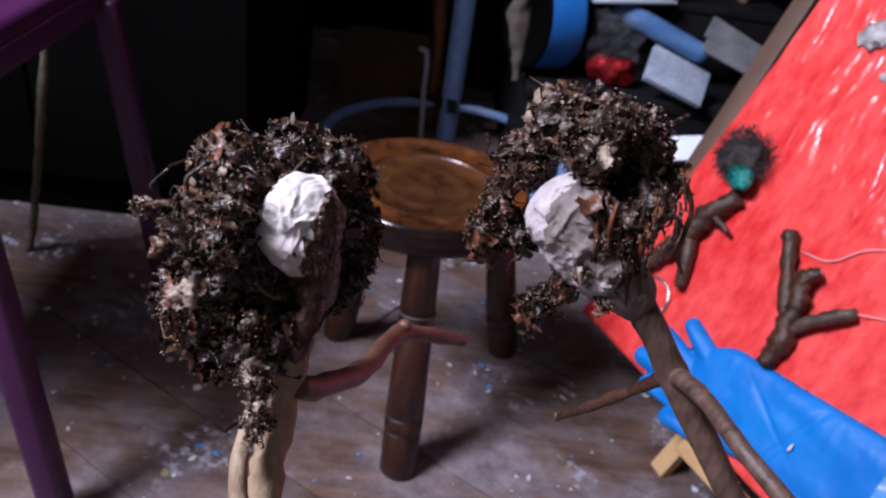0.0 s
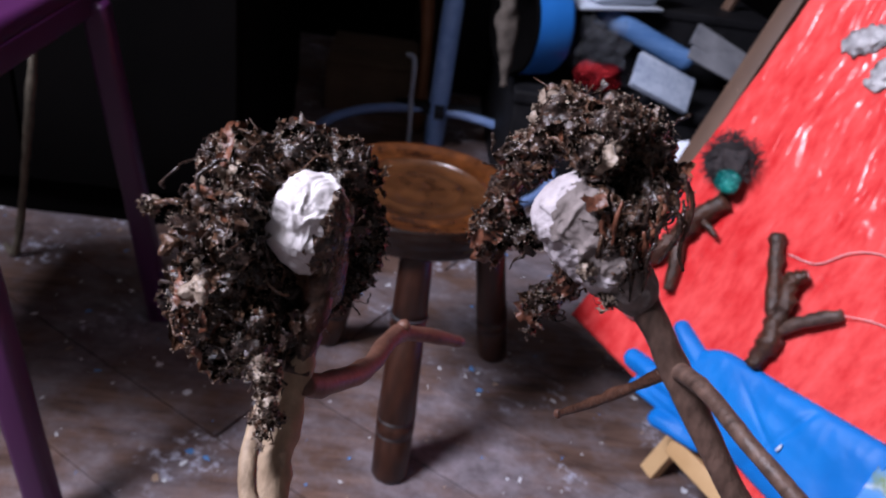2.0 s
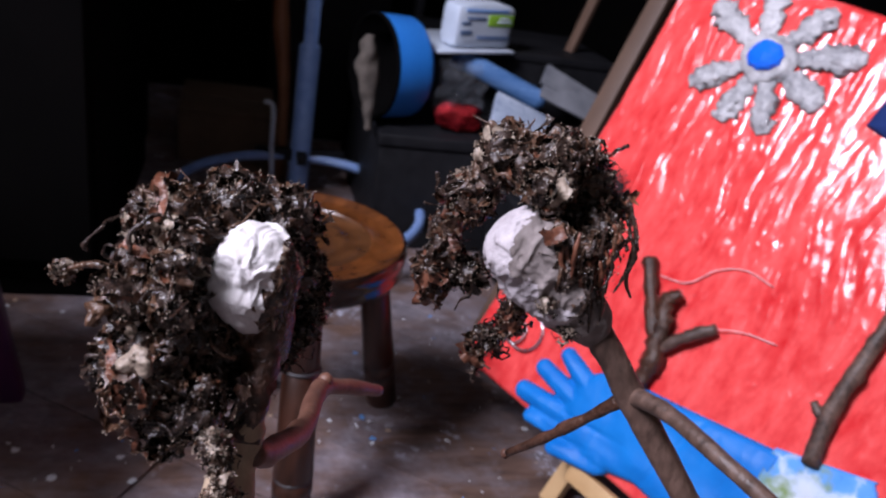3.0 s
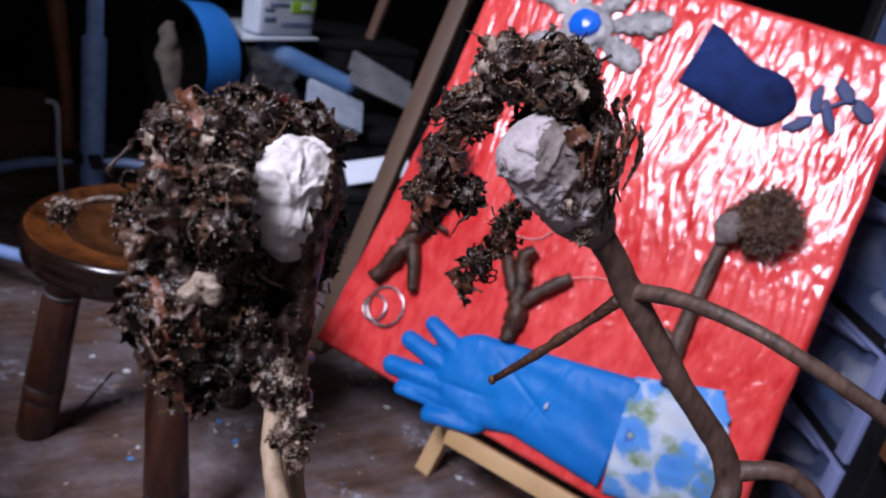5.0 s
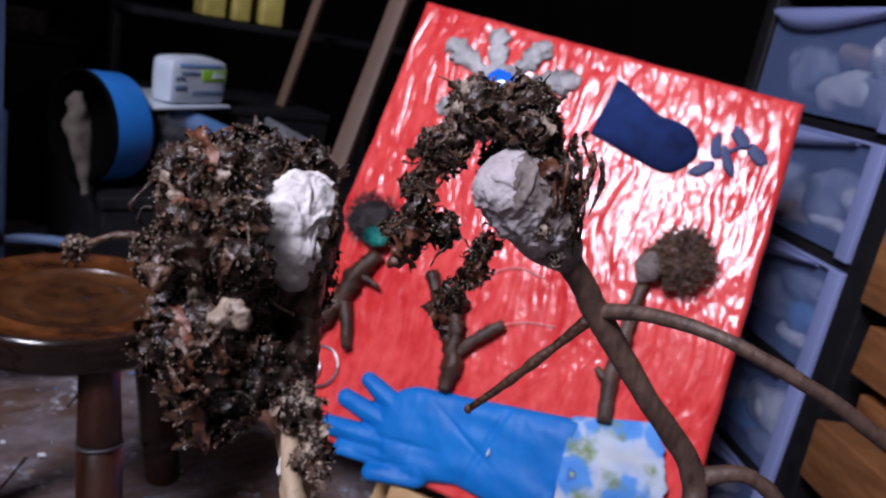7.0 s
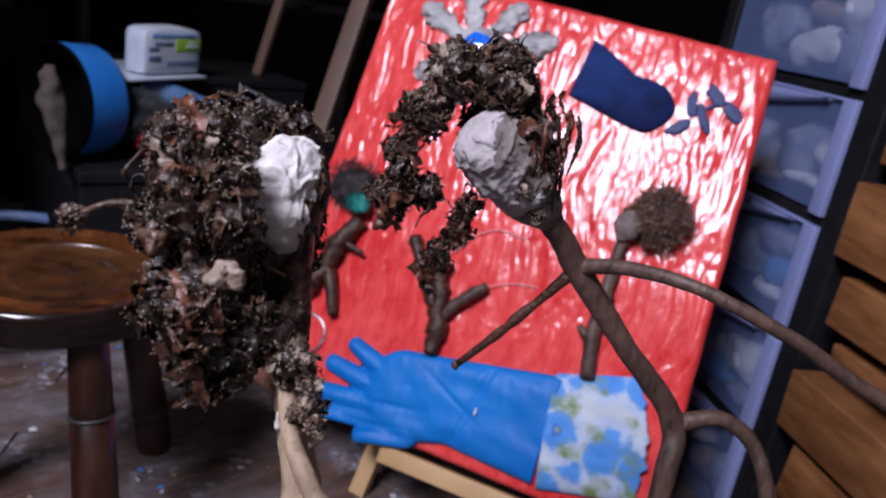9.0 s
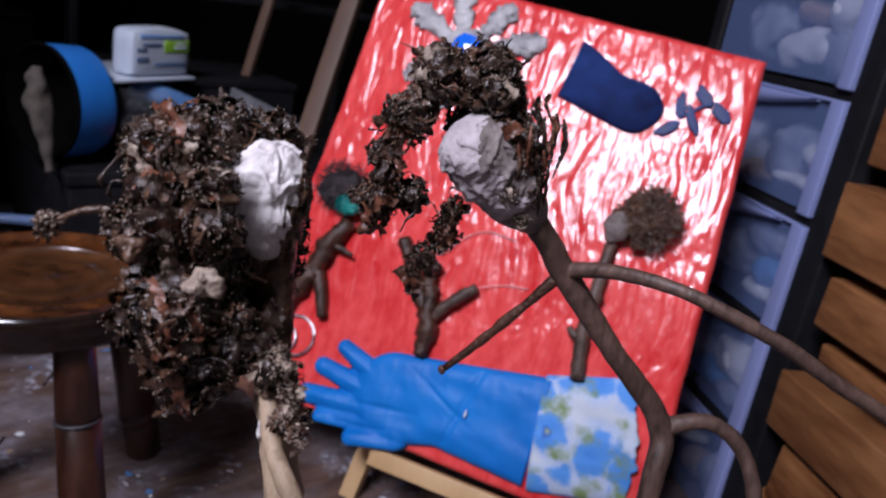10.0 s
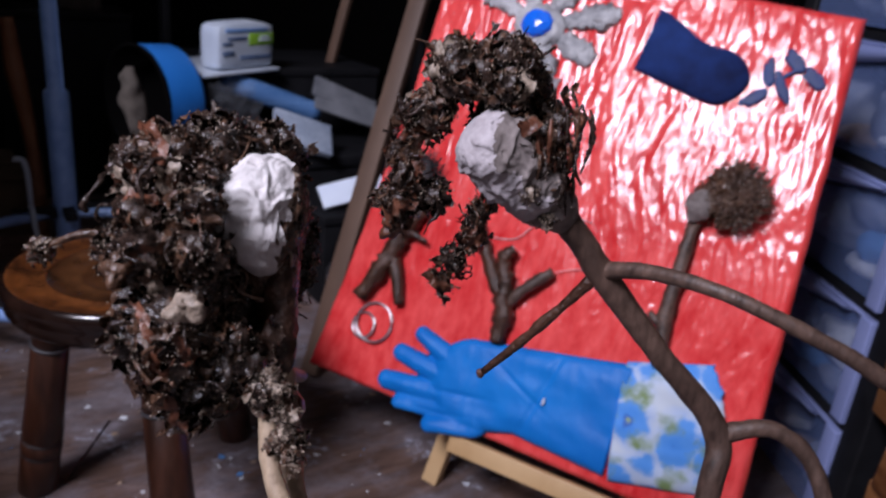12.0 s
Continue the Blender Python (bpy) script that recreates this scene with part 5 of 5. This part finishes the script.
PACK = Matrix(((0.9, -0.436, 0, 0.378), (0.436, 0.9, 0, 1.368), (0, 0, 1, 0.36), (0, 0, 0, 1)))
bm = box(bmesh.new(), (-0.095, -0.01, -0.006), (0.095, 0.16, 0.0), 0.002, PACK)
solo("white_tray", bm, MAT["white_plastic"], "thin white tray on the boxes", "tray")


def pack():
    t = thing("wipes_pack", PACK, "soft white plastic pack with a green label on a tray", "packet")
    bm = bmesh.new()
    box(bm, (-0.052, 0.0, 0.001), (0.09, 0.05, 0.08), 0.014)
    bmesh.ops.subdivide_edges(bm, edges=bm.edges[:], cuts=3, use_grid_fill=True)
    for v in bm.verts:
        v.co.z += 0.005 * (1 - ((v.co.x - 0.019) / 0.07) ** 2) * (v.co.z > 0.06) + 0.002 * noise.noise(v.co * 45)
        v.co.z = max(v.co.z, 0.001)
    part("wrapper", bm, MAT["white_plastic"], t, local=True)
    part("green_label", box(bmesh.new(), (0.022, -0.0012, 0.043), (0.084, 0.001, 0.064), 0.0008), MAT["green"], t, "bright green label band", local=True)
    part("top_band", box(bmesh.new(), (-0.035, -0.001, 0.0665), (0.07, 0.001, 0.0735), 0.0006), MAT["blue_print"], t, "light blue printed band", local=True)
    for x0, x1, z0, z1 in ((0.045, 0.078, 0.05, 0.054), (0.048, 0.074, 0.057, 0.06)):
        part("print_bar", box(bmesh.new(), (x0, -0.002, z0), (x1, -0.0013, z1), 0.0002), MAT["paper"], t, "white printed bar", local=True)
    for x0, x1, z0, z1 in ((-0.042, -0.02, 0.044, 0.05), (-0.03, 0.015, 0.053, 0.059), (-0.042, -0.015, 0.026, 0.035), (0.0, 0.08, 0.018, 0.026)):
        part("print_bar", box(bmesh.new(), (x0, -0.001, z0), (x1, 0.001, z1), 0.0005), MAT["navy_print"], t, "grey-blue printed bar", local=True)


pack()
crate((0.42, 1.09, 0.0), (0.68, 1.235, 0.165), "plain black box on the floor")
bm = box(bmesh.new(), (-0.056, -0.004, -0.021), (0.056, 0.004, 0.021), 0.001, pose(0.484, 1.118, 0.198, -42, 0, -24) @ pose(0, 0, 0, 0, -18, 0))
solo("folded_paper", bm, MAT["paper"], "pale blue-white folded paper on a dark box", "paper")
carton = thing("cardboard_box", pose(-0.06, 1.73, 0), "brown cardboard box in the shade", "box")
part("body", box(bmesh.new(), (-0.16, 1.62, 0), (0.04, 1.85, 0.11), 0.003), MAT["card"], carton)
part("flap", box(bmesh.new(), (-0.16, 1.615, 0.1105), (0.04, 1.732, 0.114), 0.001), MAT["card"], carton)
part("flap", box(bmesh.new(), (-0.16, 1.738, 0.1105), (0.04, 1.855, 0.114), 0.001), MAT["card"], carton)
bm = tube(bmesh.new(), [(0.03, 1.48, 0.105), (0.03, 1.482, 0.16), (0.026, 1.49, 0.182), (0.012, 1.495, 0.185)], 0.005, 10, 0, 6)
tube(bm, [(0.03, 1.48, 0.105), (0.034, 1.48, 0.05), (0.036, 1.48, 0.0)], 0.005, 10, 0, 6)
solo("bent_rod", bm, MAT["white_plastic"], "bent white rod standing on the floor", "rod")
bm = tube(bmesh.new(), [(0.055, 1.56, 0.0), (0.05, 1.56, 0.2), (0.035, 1.555, 0.33), (0.03, 1.55, 0.42)], [0.014, 0.013, 0.017, 0.012], 10, 0.1, 6)
solo("wooden_stick", bm, MAT["orange"], "orange-brown wooden stick behind the metal post", "stick")

def jar():
    t = thing("metal_jar", pose(0.40, 0.985, 0), "small dark jar with a shiny rounded lid on the floor", "jar")
    part("body", lathe(bmesh.new(), [(0.02, 0), (0.026, 0.004), (0.026, 0.09), (0.022, 0.098)], pose(0.40, 0.985, 0), 28), MAT["black"], t)
    part("lid", lathe(bmesh.new(), [(0.023, 0.0985), (0.0235, 0.112), (0.02, 0.122), (0.01, 0.127), (0.001, 0.128)], pose(0.40, 0.985, 0), 28), MAT["steel"], t, "dull steel lid")


jar()

# ---------------------------------------------------------------- paint flecks and floorboards
def flecks():
    rng = random.Random(31)
    bm = bmesh.new()
    for _ in range(420):
        x, y = rng.uniform(-0.6, 0.45), rng.uniform(0.3, 1.2)
        r = rng.choice((0.001, 0.0015, 0.002, 0.003, 0.005))
        n = 7
        s, a0 = rng.uniform(0.3, 1), rng.uniform(0, 6.28)
        vs = []
        for k in range(n):
            a = 2 * math.pi * k / n
            q = r * rng.uniform(0.5, 1.3)
            u, v = q * math.cos(a), q * s * math.sin(a)
            vs.append(bm.verts.new((x + u * math.cos(a0) - v * math.sin(a0), y + u * math.sin(a0) + v * math.cos(a0), 0.0009)))
        f = bm.faces.new(vs)
        f.material_index = rng.choice((0, 0, 0, 1, 2))
    solo("paint_flecks", bm, [MAT["content_white"], MAT["content_blue"], MAT["content_tan"]], "dried white and blue paint flecks on the floorboards", "paint", kind="stuff", smooth=False)


flecks()


def boards():
    rng = random.Random(17)
    width, gap = 0.118, 0.0009
    turn = math.atan2(-0.56, 0.83)
    meshes = []
    for k in range(4):
        bm = box(bmesh.new(), (-0.6, -width / 2 + gap, -0.012), (0.6, width / 2 - gap, 0.0), 0.0018)
        for v in bm.verts:
            if v.co.z > -0.005:
                v.co.z += 0.0006 * noise.noise(v.co * 8 + Vector((k, 0, 0)))
        meshes.append(mesh_of("floorboard", bm, MAT["floor"], False))
    base = Matrix.Rotation(turn, 4, "Z")
    for i in range(-22, 23):
        for j in range(-3, 4):
            c = base @ Vector((j * 1.203 + (0.6 if i % 2 else 0.13), i * width, 0))
            if not (-0.73 < c.x < 1.33 and -1.45 < c.y < 1.83):
                continue
            ob = new("floorboard", meshes[rng.randrange(4)])
            ob.matrix_world = Matrix.Translation((c.x, c.y, -0.0003 * rng.random())) @ base
            ob.parent = ground


boards()
